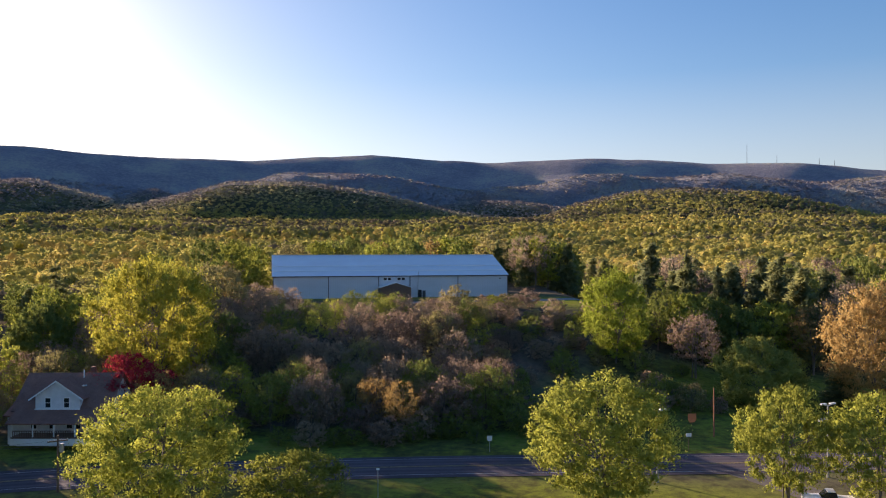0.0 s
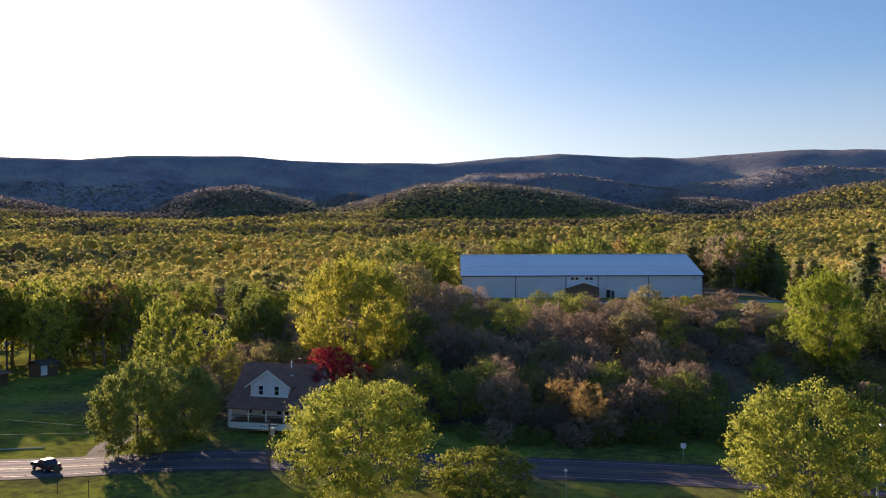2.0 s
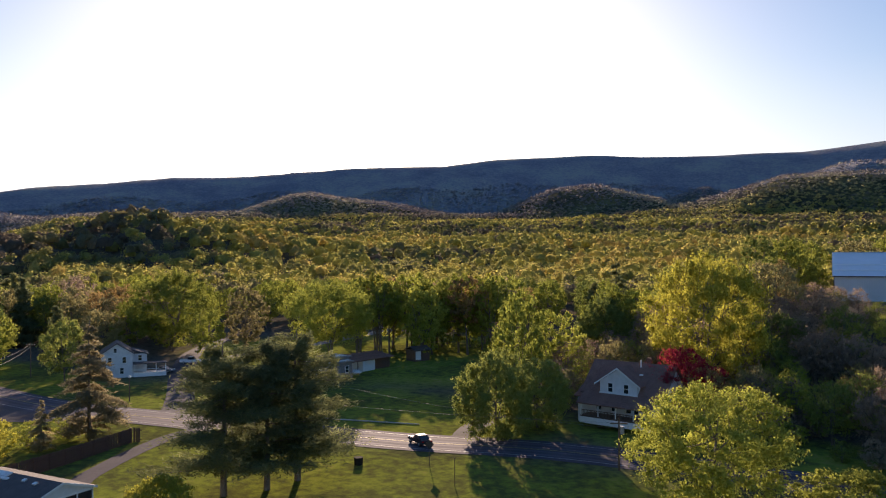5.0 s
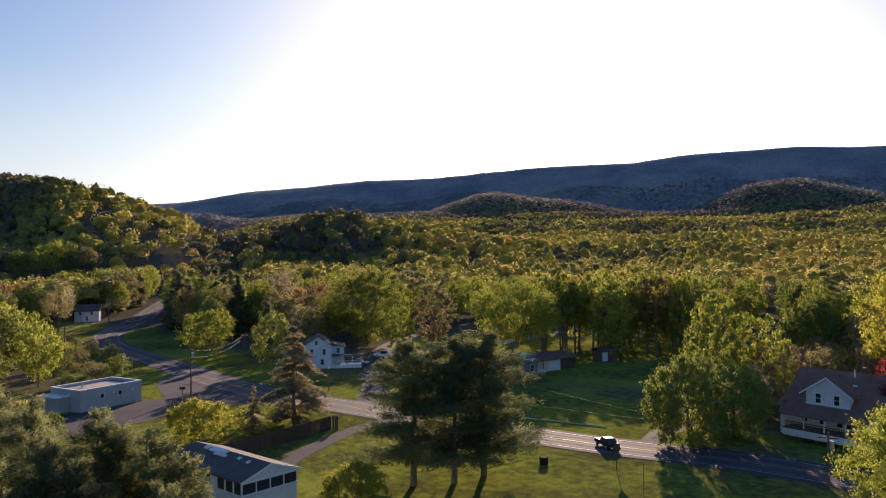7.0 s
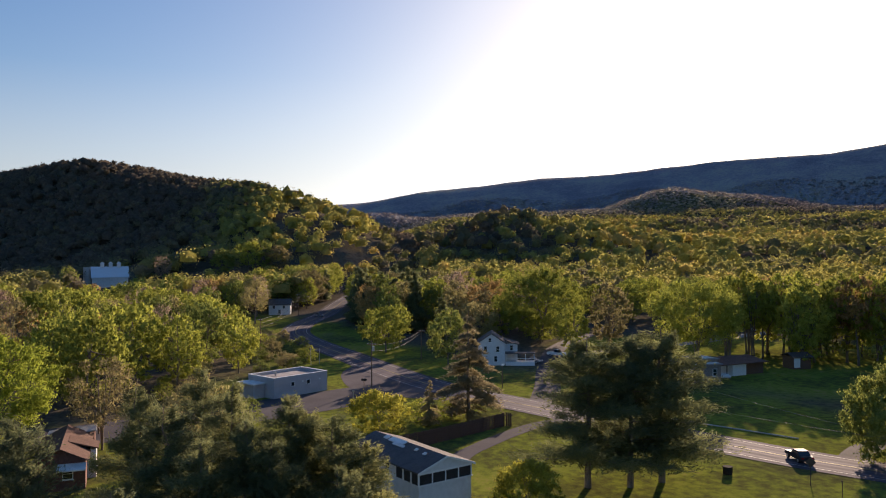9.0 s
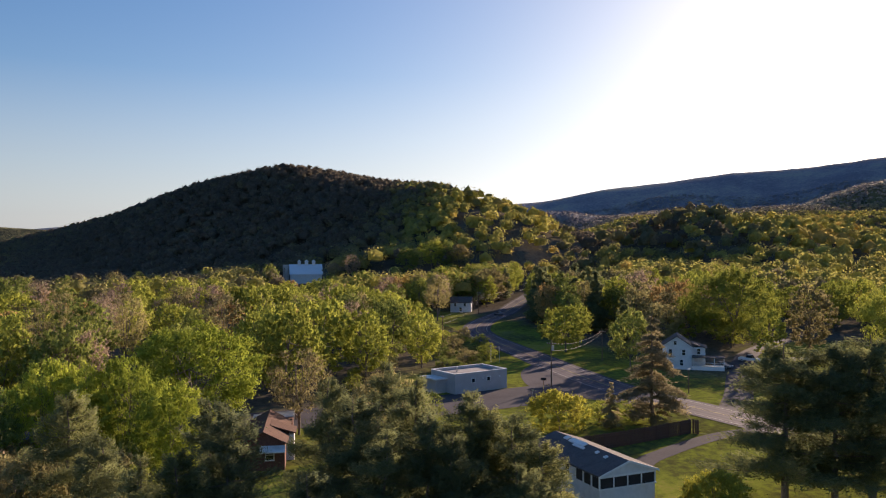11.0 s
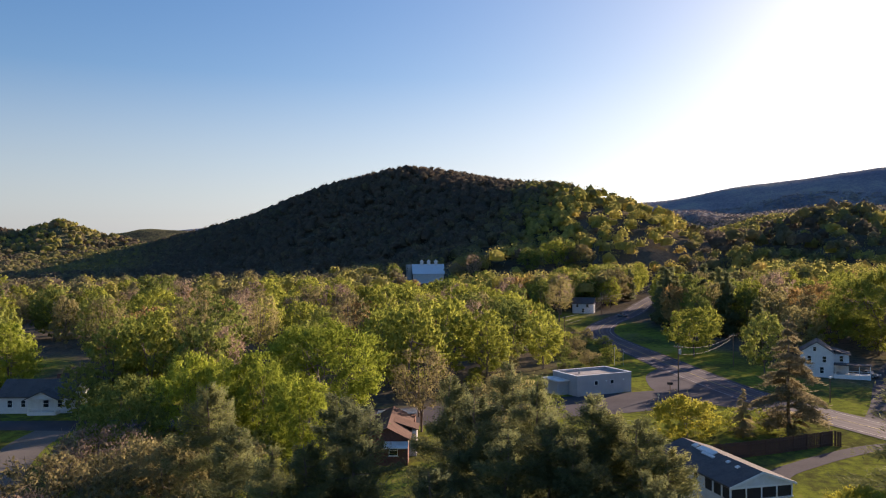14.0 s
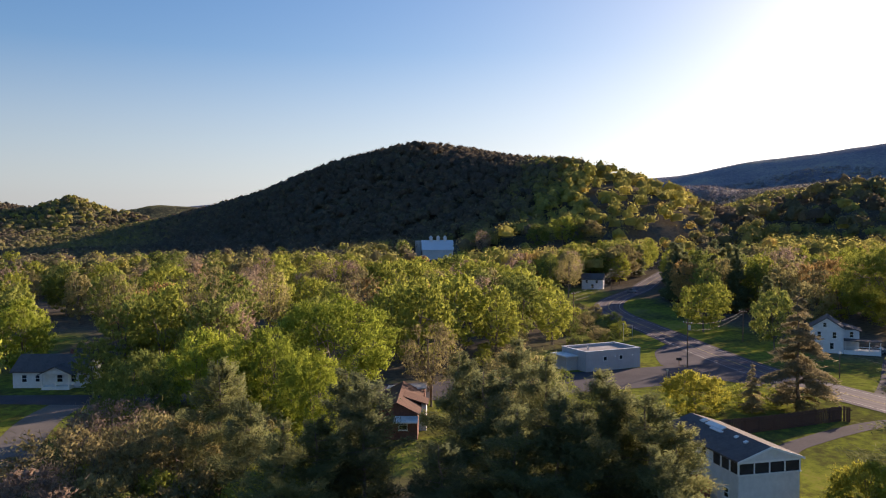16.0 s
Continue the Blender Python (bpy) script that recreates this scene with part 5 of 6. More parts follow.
# ---- the white house by the road ----
def white_house():
    t = thing("white_house", -56.0, 112.0, height(-56, 115) - 0.1, 0, "white wooden house with brown shingle roof and front porch", "house")
    gable_walls(t, -6.2, 7.2, 0.5, 9.5, -0.8, 5.6, 9.9, SIDING, "x")
    gable_roof(t, -6.2, 7.2, 0.5, 9.5, 5.6, 9.9, ROOF_BROWN, 0.5, 0.18, "x", "brown shingle main roof slope")
    gable_walls(t, -3.2, 3.2, 0.15, 6.0, 4.5, 7.35, 9.5, SIDING, "y", "white clapboard front gable")
    for s in (-1, 1):
        part("dormer_roof", prism([(0, 9.72), (s * 3.9, 7.05), (s * 3.9, 6.9), (0, 9.52)], -0.35, 5.2, "y"), ROOF_BROWN, t)
        part("barge_board", prism([(0, 9.74), (s * 3.95, 7.02), (s * 3.95, 6.78), (0, 9.48)], -0.42, -0.36, "y"), TRIM, t, "white painted barge board")
    part("gable_band", box((-3.3, 0.02, 5.35), (3.3, 0.14, 5.6)), TRIM, t)
    for x in (-1.35, 1.35):
        window(t, x, 0.14, 6.45, 0.75, 1.35)
    # porch with its lean-to roof, rail and skirting
    part("porch_roof", prism([(-2.7, 4.05), (0.6, 5.75), (0.6, 5.55), (-2.7, 3.87)], -6.0, 6.8, "x"), ROOF_BROWN, t)
    part("porch_floor", box((-5.4, -2.4, 1.85), (6.6, 0.48, 2.05)), BROWN_WALL, t)
    part("porch_skirting", box((-5.5, -2.5, 0.9), (6.6, -2.42, 1.84)), TRIM, t, "white painted porch skirting")
    for x in (-5.3, -2.3, 0.7, 3.7, 6.4):
        part("porch_post", box((x - 0.09, -2.35, 2.05), (x + 0.09, -2.17, 3.95)), TRIM, t)
    part("porch_rail", box((-5.3, -2.3, 2.85), (6.4, -2.22, 2.95)), BROWN_WALL, t)
    for k in range(46):
        part("baluster", box((-5.2 + k * 0.25, -2.29, 2.06), (-5.14 + k * 0.25, -2.23, 2.85)), BROWN_WALL, t)
    for x in (-3.6, -0.9, 1.6, 2.8, 4.6):
        window(t, x, 0.49, 3.2, 0.8, 1.1)
    # side wing
    gable_walls(t, -8.0, -6.2, 1.5, 8.0, -0.8, 4.4, 5.9, SIDING, "x")
    gable_roof(t, -8.0, -6.2, 1.5, 8.0, 4.4, 5.9, ROOF_BROWN, 0.45, 0.16, "x")
    part("chimney", box((2.5, 5.2, 8.8), (3.1, 5.8, 10.9), 0.03), BRICK, t, "small brick chimney")
    part("vent_pipe", rod((1.9, 4.4, 9.3), (1.9, 4.4, 10.6), 0.1), TRIM, t)
    part("skylight", box((2.3, 2.9, 8.35), (2.8, 3.7, 8.5)), TRIM, t).rotation_euler = (0, 0, 0)


white_house()


# ---- the porch house below the eye ----
def porch_house():
    ang = math.degrees(math.atan2(7.5, -1.6))
    t = thing("porch_house", -73.4, 30.2, 0, ang, "white house with raised screened porch and dark shingle roof", "house")
    W, Lh, eave, ridge, floor = 7.0, 14.0, 5.2, 6.35, 3.85
    part("wall", box((0.08, 0.08, -0.5), (W - 0.08, 4.5, floor)), SIDING, t, "white siding below the porch")
    gable_walls(t, 0.08, W - 0.08, 4.5, Lh, -0.5, eave - 0.02, ridge - 0.05, SIDING, "y")
    part("gable", prism([(0, eave - 0.05), (W, eave - 0.05), (W / 2, ridge - 0.05)], 0.02, 0.2, "y"), SIDING, t)
    gable_roof(t, 0, W, 0, Lh, eave, ridge, ROOF_GREY, 0.22, 0.16, "y", "dark grey shingle roof slope")
    for s in (-1, 1):
        part("barge_board", prism([(W / 2, ridge + 0.18), (W / 2 + s * (W / 2 + 0.26), eave + 0.06), (W / 2 + s * (W / 2 + 0.26), eave - 0.16), (W / 2, ridge - 0.05)], -0.29, -0.23, "y"), TRIM, t)
    xs = np.linspace(0.08, W - 0.08, 5)
    for x in xs:
        part("porch_post", box((x - 0.06, 0.02, floor), (x + 0.06, 0.2, eave - 0.05)), TRIM, t)
    for a, b in zip(xs[:-1], xs[1:]):
        part("screen", box((a + 0.06, 0.1, floor), (b - 0.06, 0.12, eave - 0.2)), SCREEN, t, "dark insect screen")
    for x in (0.02, W - 0.2):
        ys = (1.5, 3.0, 4.5)
        for y in ys:
            part("porch_post", box((x, y - 0.1, floor), (x + 0.18, y + 0.1, eave - 0.05)), TRIM, t)
        for a, b in ((0.2, 1.4), (1.6, 2.9), (3.1, 4.4)):
            part("screen", box((x + 0.08, a, floor), (x + 0.1, b, eave - 0.25)), SCREEN, t, "dark insect screen")
    part("porch_beam", box((0, 0, eave - 0.25), (W, 0.22, eave - 0.05)), TRIM, t)
    part("porch_sill", box((-0.05, -0.05, floor - 0.08), (W + 0.05, 0.24, floor + 0.03)), TRIM, t)
    part("table", rod((5.0, 0.9, floor + 0.35), (5.0, 0.9, floor + 0.42), 0.6, None, 16), TRIM, t, "round white table inside the porch")
    for y in (6.0, 8.2, 10.5):
        window(t, 0.07, y, 4.4, 0.8, 1.3, "-x")
    window(t, 0.07, 2.0, 1.6, 0.7, 0.9, "-x")
    # dormer step, awning and roof lights
    part("side_porch", box((-1.7, 6.6, -0.4), (0.06, 9.6, 3.1)), SIDING, t)
    part("side_porch_roof", prism([(-2.0, 3.1), (0.08, 4.0), (0.08, 3.85), (-2.0, 2.95)], 6.4, 9.8, "y"), ROOF_GREY, t)
    part("stair", box((-1.4, 4.6, -0.4), (-0.1, 6.5, 2.0)), RED_PAINT, t, "red painted side stair")
    k = (ridge - eave) / (W / 2)
    for y, x, w, l in ((8.6, 3.05, 0.7, 3.0), (7.6, 2.5, 0.3, 2.2), (10.9, 3.1, 0.6, 0.8), (4.4, 2.75, 0.35, 0.45), (2.6, 2.6, 0.35, 0.45)):
        z = eave + k * x + 0.18
        part("roof_light", prism([(x - w / 2, z - k * w / 2), (x + w / 2, z + k * w / 2), (x + w / 2, z + k * w / 2 + 0.12), (x - w / 2, z - k * w / 2 + 0.12)], y - l / 2, y + l / 2, "y"), TARP, t, "pale roof light")


porch_house()


# ---- the flat-roofed block building at the junction ----
def block_building():
    ang = math.degrees(math.atan2(0.915, -0.40))
    L, W, H = 13.0, 8.4, 3.9
    t = thing("block_building", -147.3, 30.9, 0, ang, "low white-painted block building with a flat parapet roof", "building")
    for nm, lo, hi in (("front_wall", (0, 0, -0.5), (L, 0.3, H)), ("back_wall", (0, W - 0.3, -0.5), (L, W, H)), ("side_wall", (0, 0.3, -0.5), (0.3, W - 0.3, H)), ("side_wall", (L - 0.3, 0.3, -0.5), (L, W - 0.3, H))):
        part(nm, box(lo, hi), BLOCK, t)
    part("roof", box((0.3, 0.3, H - 0.65), (L - 0.3, W - 0.3, H - 0.45)), MEMBRANE, t, "stained flat roof membrane")
    for lo, hi in (((-0.06, -0.06, H), (L + 0.06, 0.34, H + 0.08)), ((-0.06, W - 0.34, H), (L + 0.06, W + 0.06, H + 0.08)), ((-0.06, 0.34, H), (0.34, W - 0.34, H + 0.08)), ((L - 0.34, 0.34, H), (L + 0.06, W - 0.34, H + 0.08))):
        part("parapet_coping", box(lo, hi), TRIM, t)
    for x in (4.4, 8.2):
        window(t, x, -0.01, 2.35, 0.75, 0.75, "-y", None, False, 0)
    for x in (6.8, 11.0):
        part("wall_lamp", box((x - 0.14, -0.16, 2.5), (x + 0.14, -0.01, 2.75)), TRIM, t)
    part("annex", box((-2.6, 3.0, -0.4), (-0.02, W - 0.6, 2.7)), BLOCK, t)
    part("annex_roof", box((-3.0, 2.4, 2.71), (-0.03, W - 0.4, 2.9)), TARP, t)
    door(t, L + 0.01, 3.0, 0.0, 2.6, 2.6, "x", STEEL)
    part("roof_vent", rod((4, 5, H - 0.45), (4, 5, H + 0.5), 0.2), STEEL, t)


block_building()


def simple_house(name, x, y, turn, W, D, eave, ridge, wall_mat, roof_mat, label, along="x", base=None, wins=(), chimney=None):
    """A gabled house; wins: (x, y, z, w, h, side)."""
    z = height(x, y) if base is None else base
    t = thing(name, x, y, z, turn, label, "house")
    gable_walls(t, -W / 2, W / 2, -D / 2, D / 2, -0.8, eave, ridge, wall_mat, along)
    gable_roof(t, -W / 2, W / 2, -D / 2, D / 2, eave, ridge, roof_mat, 0.4, 0.16, along)
    for w in wins:
        window(t, *w)
    if chimney:
        part("chimney", box((chimney[0] - 0.3, chimney[1] - 0.3, eave), (chimney[0] + 0.3, chimney[1] + 0.3, ridge + 0.9), 0.03), BRICK, t)
    return t


# the two-storey white house on the side street
h2 = simple_house("white_farmhouse", -171.5, 90.5, 62.0, 6.6, 8.5, 5.5, 7.7, SIDING, ROOF_GREY, "two-storey white house with grey gabled roof beside a side street", "y", 0,
                  [(-0.4, -4.26, 6.2, 0.6, 0.9, "-y"), (-1.5, -4.26, 4.0, 0.7, 1.3, "-y"), (1.5, -4.26, 4.0, 0.7, 1.3, "-y"), (1.0, -4.26, 1.6, 0.7, 1.3, "-y"), (3.31, 0, 4.0, 0.7, 1.3, "x"), (3.31, 2.4, 4.0, 0.7, 1.3, "x")])
part("wing", box((3.32, -1.5, -0.5), (6.4, 4.0, 5.0)), SIDING, h2)
part("wing_roof", prism([(3.3, 5.9), (6.8, 4.9), (6.8, 4.7), (3.3, 5.7)], -1.9, 4.4, "y"), ROOF_GREY, h2)
window(h2, 4.9, -1.51, 4.0, 0.7, 1.2)
part("porch", box((3.4, -4.6, -0.5), (10.5, -1.52, 0.9)), TRIM, h2)
part("porch_roof", box((3.35, -4.8, 2.9), (10.7, -1.53, 3.1)), ROOF_GREY, h2)
for x in (3.6, 5.9, 8.2, 10.3):
    part("porch_post", box((x, -4.6, 0.9), (x + 0.15, -4.45, 2.9)), TRIM, h2)
part("porch_rail", box((3.6, -4.6, 1.7), (10.4, -4.52, 1.8)), TRIM, h2)

# the white cottage by the lane
c1 = simple_house("white_cottage", -140.8, -66.5, 90.0, 12.5, 7.5, 3.0, 5.3, SIDING, ROOF_GREY, "small white cottage with dark grey roof and front porch", "x", 0,
                  [(-4.2, -3.76, 1.7, 0.8, 1.2, "-y"), (-1.9, -3.76, 1.7, 0.7, 1.1, "-y"), (2.0, -3.76, 1.7, 0.9, 1.2, "-y"), (4.4, -3.76, 1.7, 0.8, 1.2, "-y")], (2.2, 0.8))
part("porch_gable", prism([(-0.6, 2.75), (4.6, 2.75), (2.0, 4.0)], -5.6, -3.4, "y"), SIDING, c1)
for s in (-1, 1):
    part("porch_roof", prism([(2.0, 4.18), (2.0 + s * 3.0, 2.72), (2.0 + s * 3.0, 2.58), (2.0, 4.02)], -5.9, -2.2, "y"), ROOF_GREY, c1)
part("porch_floor", box((-0.4, -5.6, -0.4), (4.4, -3.77, 0.55)), TRIM, c1)
for x in (-0.4, 1.9, 4.2):
    part("porch_post", box((x, -5.5, 0.55), (x + 0.16, -5.35, 2.75)), TRIM, c1)
part("porch_rail", box((-0.3, -5.5, 1.2), (4.3, -5.42, 1.3)), TRIM, c1)

# the brown-roofed house among the pines
b1 = simple_house("brown_roofed_house", -108.0, -3.6, 88.0, 5.4, 13.5, 3.5, 4.9, BRICK, ROOF_RUST, "dark brick house with rust-brown shingle roof among pines", "y", 0,
                  [(0.8, -6.76, 2.0, 1.0, 1.2, "-y")])
part("awning", prism([(-8.2, 2.7), (-6.8, 3.2), (-6.8, 3.05), (-8.2, 2.55)], -0.4, 2.8, "x"), TARP, b1)
part("side_gable_roof", prism([(0.6, 4.8), (4.0, 3.7), (4.0, 3.55), (0.6, 4.6)], -2.2, 1.6, "y"), ROOF_RUST, b1)
part("bay", box((2.71, -2.0, -0.4), (3.7, 1.4, 3.5)), SIDING, b1)
part("rear_roof", prism([(-2.6, 3.7), (3.4, 4.1), (3.4, 3.95), (-2.6, 3.55)], 6.8, 10.5, "y"), CONCRETE, b1)
part("rear_wing", box((-2.4, 6.76, -0.4), (3.2, 10.3, 3.6)), BRICK, b1)

# the stone building with sheets on its flat roof, its shed and a hut
s1 = thing("stone_house", -126.6, 110.9, 0, 84, "low grey stone building with white sheets on flat roofs", "building")
part("wall", box((0, 0, -0.5), (10.4, 7.0, 3.7)), STONE, s1)
part("upper_wall", box((5.5, 2.2, 3.65), (11.2, 7.4, 4.5)), STONE, s1)
part("roof", box((-0.3, -0.4, 3.71), (10.6, 2.1, 3.9)), MEMBRANE, s1)
part("roof", box((-0.4, 2.1, 3.71), (5.4, 7.3, 3.94)), MEMBRANE, s1)
part("upper_roof", box((5.2, 1.9, 4.51), (11.6, 7.6, 4.7)), MEMBRANE, s1)
for lo, hi in (((0.3, 0.2, 3.96), (3.0, 1.9, 4.03)), ((3.4, -0.2, 3.94), (6.3, 1.5, 4.02)), ((6.9, 0.3, 3.94), (10.2, 1.4, 4.05)), ((0.6, 3.0, 3.98), (4.6, 5.8, 4.07)), ((5.6, 2.4, 4.72), (10.6, 5.0, 4.82))):
    part("roof_sheet", box(lo, hi, 0.02), TARP, s1, "loose white roof sheet")
for x in (1.2, 8.8):
    window(s1, x, -0.01, 2.1, 0.9, 1.4)
s2 = thing("garden_shed", -130.0, 128.8, 0, 90, "low shed with pale front and brown roof", "shed")
part("wall", box((0.2, 0, -0.4), (4.2, 5.5, 2.7)), TRIM, s2, "pale painted front")
part("lean_to", box((4.22, 0.6, -0.4), (10.0, 5.5, 2.4)), BROWN_WALL, s2)
part("roof", prism([(-0.5, 2.72), (6.0, 3.6), (6.0, 3.4), (-0.5, 2.55)], -4.0, 10.6, "x"), ROOF_BROWN, s2)
for x in (-3.6, -1.6):
    part("post", box((x, -0.1, -0.3), (x + 0.14, 0.04, 2.6)), FENCE_WOOD, s2)
s3 = thing("garden_hut", -131.0, 148.8, 0, 78, "small dark hut with a white front", "hut")
part("wall", box((0, 0, -0.4), (4.6, 4.0, 2.9)), BROWN_WALL, s3)
part("front_panel", box((0.1, -0.08, 0.4), (1.7, -0.01, 2.6)), TRIM, s3, "white front panel")
part("roof", prism([(-0.4, 2.92), (2.0, 3.8), (4.4, 2.92), (4.4, 2.75), (2.0, 3.62), (-0.4, 2.75)], -0.4, 5.0, "x"), ROOF_GREY, s3)
hp = thing("white_heap", -129.4, 125.6, 0, 80, "heap of white plastic sheeting on the grass", "heap")
for k in range(6):
    bm = bmesh.new()
    bmesh.ops.create_icosphere(bm, subdivisions=2, radius=0.75 + 0.1 * (k % 3))
    for v in bm.verts:
        v.co = Vector((v.co.x * 1.3, v.co.y, v.co.z * 0.6)) * (1 + 0.3 * noise.noise(v.co * 2 + Vector((k, 0, 0)))) + Vector((-1.2 + 0.9 * (k % 3), 0.9 * (k // 3), 0.3))
    part("sheet_bundle", bm, TARP, hp)

# the far white barn with three cupolas, and a far house at the bend
bx = polar(89.1, 440)
barn = thing("white_barn", bx.x, bx.y, 4.2, 92, "large white barn with three roof cupolas beyond the trees", "barn")
gable_walls(barn, -8.5, 8.5, -6, 6, -3, 11.5, 16.5, SIDING, "x")
gable_roof(barn, -8.5, 8.5, -6, 6, 11.5, 16.5, METAL_ROOF, 0.6, 0.2, "x")
part("silo", rod((-10.8, 3, -3), (-10.8, 3, 16.4), 1.8, 1.8, 16), CONCRETE, barn, "pale concrete silo")
for x in (-3.6, 0.4, 4.4):
    cu = part("cupola", box((x - 0.9, -0.9, 16.0), (x + 0.9, 0.9, 18.2)), SIDING, barn)
    part("cupola_roof", prism([(x - 1.2, 18.2), (x + 1.2, 18.2), (x, 19.3)], -1.2, 1.2, "y"), METAL_ROOF, cu)
simple_house("bend_house", -331.5, 72.5, 72, 9, 7, 4.2, 6.4, SIDING, ROOF_GREY, "small white house beside the road bend", "x", None, [(-2.4, -3.51, 3.2, 0.9, 1.2, "-y"), (1.8, -3.51, 3.2, 0.9, 1.2, "-y"), (0, -3.51, 1.2, 1.0, 1.6, "-y")])
vh = polar(18.6, 262)
simple_house("valley_house", vh.x, vh.y, 20, 12, 8, 4.6, 7.4, SIDING_GREY, ROOF_BROWN, "grey house half hidden among valley trees", "x", None, [(-3, -4.01, 2.8, 1.0, 1.4, "-y"), (3, -4.01, 2.8, 1.0, 1.4, "-y")])
vh = polar(4.1, 262)
simple_house("hilltop_house", vh.x, vh.y, 10, 12, 9, 8.4, 11.6, SIDING, ROOF_GREY, "white house behind the long metal building", "x", None, [(-3, -4.51, 4.8, 1.0, 1.4, "-y"), (3, -4.51, 4.8, 1.0, 1.4, "-y")], (3, 0))


# ---- poles, lamps and wires ----
def utility_pole(x, y, h, label, mat=None, arm=True, can=False, lean=0.0, group="utility poles"):
    t = thing("utility_pole", x, y, height(x, y), 30, label, "pole", group)
    part("pole", rod((0, 0, -0.5), (lean, 0, h), 0.15, 0.1), mat or POLE_WOOD, t)
    if arm:
        a = part("crossarm", box((-1.1, -0.06, h - 0.75), (1.1, 0.06, h - 0.6), 0.01), mat or POLE_WOOD, t)
        for dx in (-1.0, -0.35, 0.35, 1.0):
            part("insulator", rod((dx, 0, h - 0.6), (dx, 0, h - 0.4), 0.05, 0.03, 8), TRIM, a, "pale ceramic insulator")
    if can:
        part("transformer", rod((0.42, 0, h - 2.0), (0.42, 0, h - 1.0), 0.26, 0.26, 14), STEEL, t, "grey transformer can")
        part("bracket", box((0.05, -0.04, h - 1.7), (0.3, 0.04, h - 1.55)), STEEL, t)
    return t


def cable(a, b, sag, r, label):
    """A wire that hangs between two points."""
    a, b = np.array(a, float), np.array(b, float)
    u = np.linspace(0, 1, 25)[:, None]
    path = a + (b - a) * u
    path[:, 2] -= (4 * sag * u * (1 - u))[:, 0]
    v, f = tube(path, np.full(25, r), 5)
    return tagged(new("overhead_wire", mesh_from("overhead_wire", v, f, [WIRE])), label, "wire", "overhead wires")


WIRE = plain("grey_wire", (0.22, 0.21, 0.20), 0.7, 0.0)
utility_pole(-45.2, 90.6, 6.7, "wooden utility pole with transformer before the white house", None, True, True)
utility_pole(-151.0, 51.8, 9.6, "tall wooden utility pole on a grass island at the junction", None, True, True)
utility_pole(-185.0, 77.0, 8.0, "wooden utility pole among roadside trees")
utility_pole(-211.5, 40.8, 10.2, "wooden utility pole beside the road", None, True)
utility_pole(-318.0, 77.0, 9.5, "wooden utility pole near the road bend")
utility_pole(-374.0, 117.0, 12.8, "wooden utility pole beyond the road bend")
utility_pole(-131.0, 0.4, 9.0, "bare wooden pole beside the lane", None, False)
utility_pole(41.1, 117.4, 7.4, "reddish bare wooden pole on the lawn", POLE_RED, False)
utility_pole(6.7, 121.5, 7.0, "slender wooden pole at the foot of the bank", None, False)
utility_pole(-121.0, -74.0, 8.0, "wooden pole beside the gravel lane", None, False)
for k, dz in enumerate((0.0, -1.5)):
    cable((-151.0, 51.8 + 0.3 * k, 9.1 + dz), (-185.0, 77.0, 7.6 + dz * 0.4), 1.3, 0.022, "overhead wire hanging from pole to pole")
for k in range(3):
    o, dz = (k - 1) * 0.6, -0.9 * k
    cable((-211.5, 40.8 + o, 9.7 + dz), (-318.0, 77.0 + o, 9.0 + dz), 1.6, 0.02, "overhead wire beside the road bend")
    cable((-318.0, 77.0 + o, 9.0 + dz), (-374.0, 117.0 + o, 12.3 + dz), 1.4, 0.024, "overhead wire beside the road bend")
cable((-45.2, 90.6, 6.1), (-139.4, 77.5, 4.5), 1.4, 0.011, "thin overhead wire along the road")
cable((-45.2, 90.6, 5.4), (-110.0, 96.0, 4.6), 1.0, 0.011, "thin overhead wire along the road")


def street_lamp(x, y, h, turn, label, banner=False):
    t = thing("street_lamp", x, y, height(x, y), turn, label, "street lamp", "street lamps")
    part("base", rod((0, 0, -0.2), (0, 0, 0.5), 0.2, 0.16), STEEL, t)
    part("pole", rod((0, 0, 0.4), (0, 0, h), 0.12, 0.08), STEEL, t)
    for s in (-1, 1):
        arm = part("arm", rod((0, 0, h - 0.15), (s * 0.9, 0, h + 0.1), 0.05), STEEL, t)
        part("lamp_head", box((s * 0.75 - 0.45, -0.2, h + 0.05), (s * 0.75 + 0.45, 0.2, h + 0.24), 0.05), TRIM, arm, "white lamp head")
    if banner:
        part("banner_arm", rod((-1.4, 0, h - 1.6), (0.5, 0, h - 1.6), 0.04), STEEL, t)
        part("box", box((-1.5, -0.2, h - 1.95), (-0.3, 0.2, h - 1.65), 0.03), STEEL, t, "grey equipment box")
    return t


street_lamp(47.9, 96.3, 9.0, 20, "tall double-headed street lamp beside the road", True)
street_lamp(26.1, 94.3, 8.7, 10, "tall double-headed street lamp on the roadside lawn")
sl = thing("junction_lamp", -139.4, 76.0, 0, 40, "dark post with a small pale lamp head", "street lamp", "street lamps")
part("pole", rod((0, 0, -0.3), (0, 0, 4.7), 0.11, 0.09), POLE_WOOD, sl)
part("lamp_head", box((-0.15, -0.3, 4.5), (0.25, 0.3, 4.85), 0.05), TRIM, sl, "pale lamp head")


SIGN_BACK = plain("dull_sign_back", (0.07, 0.06, 0.055), 0.8, vary=0.2)


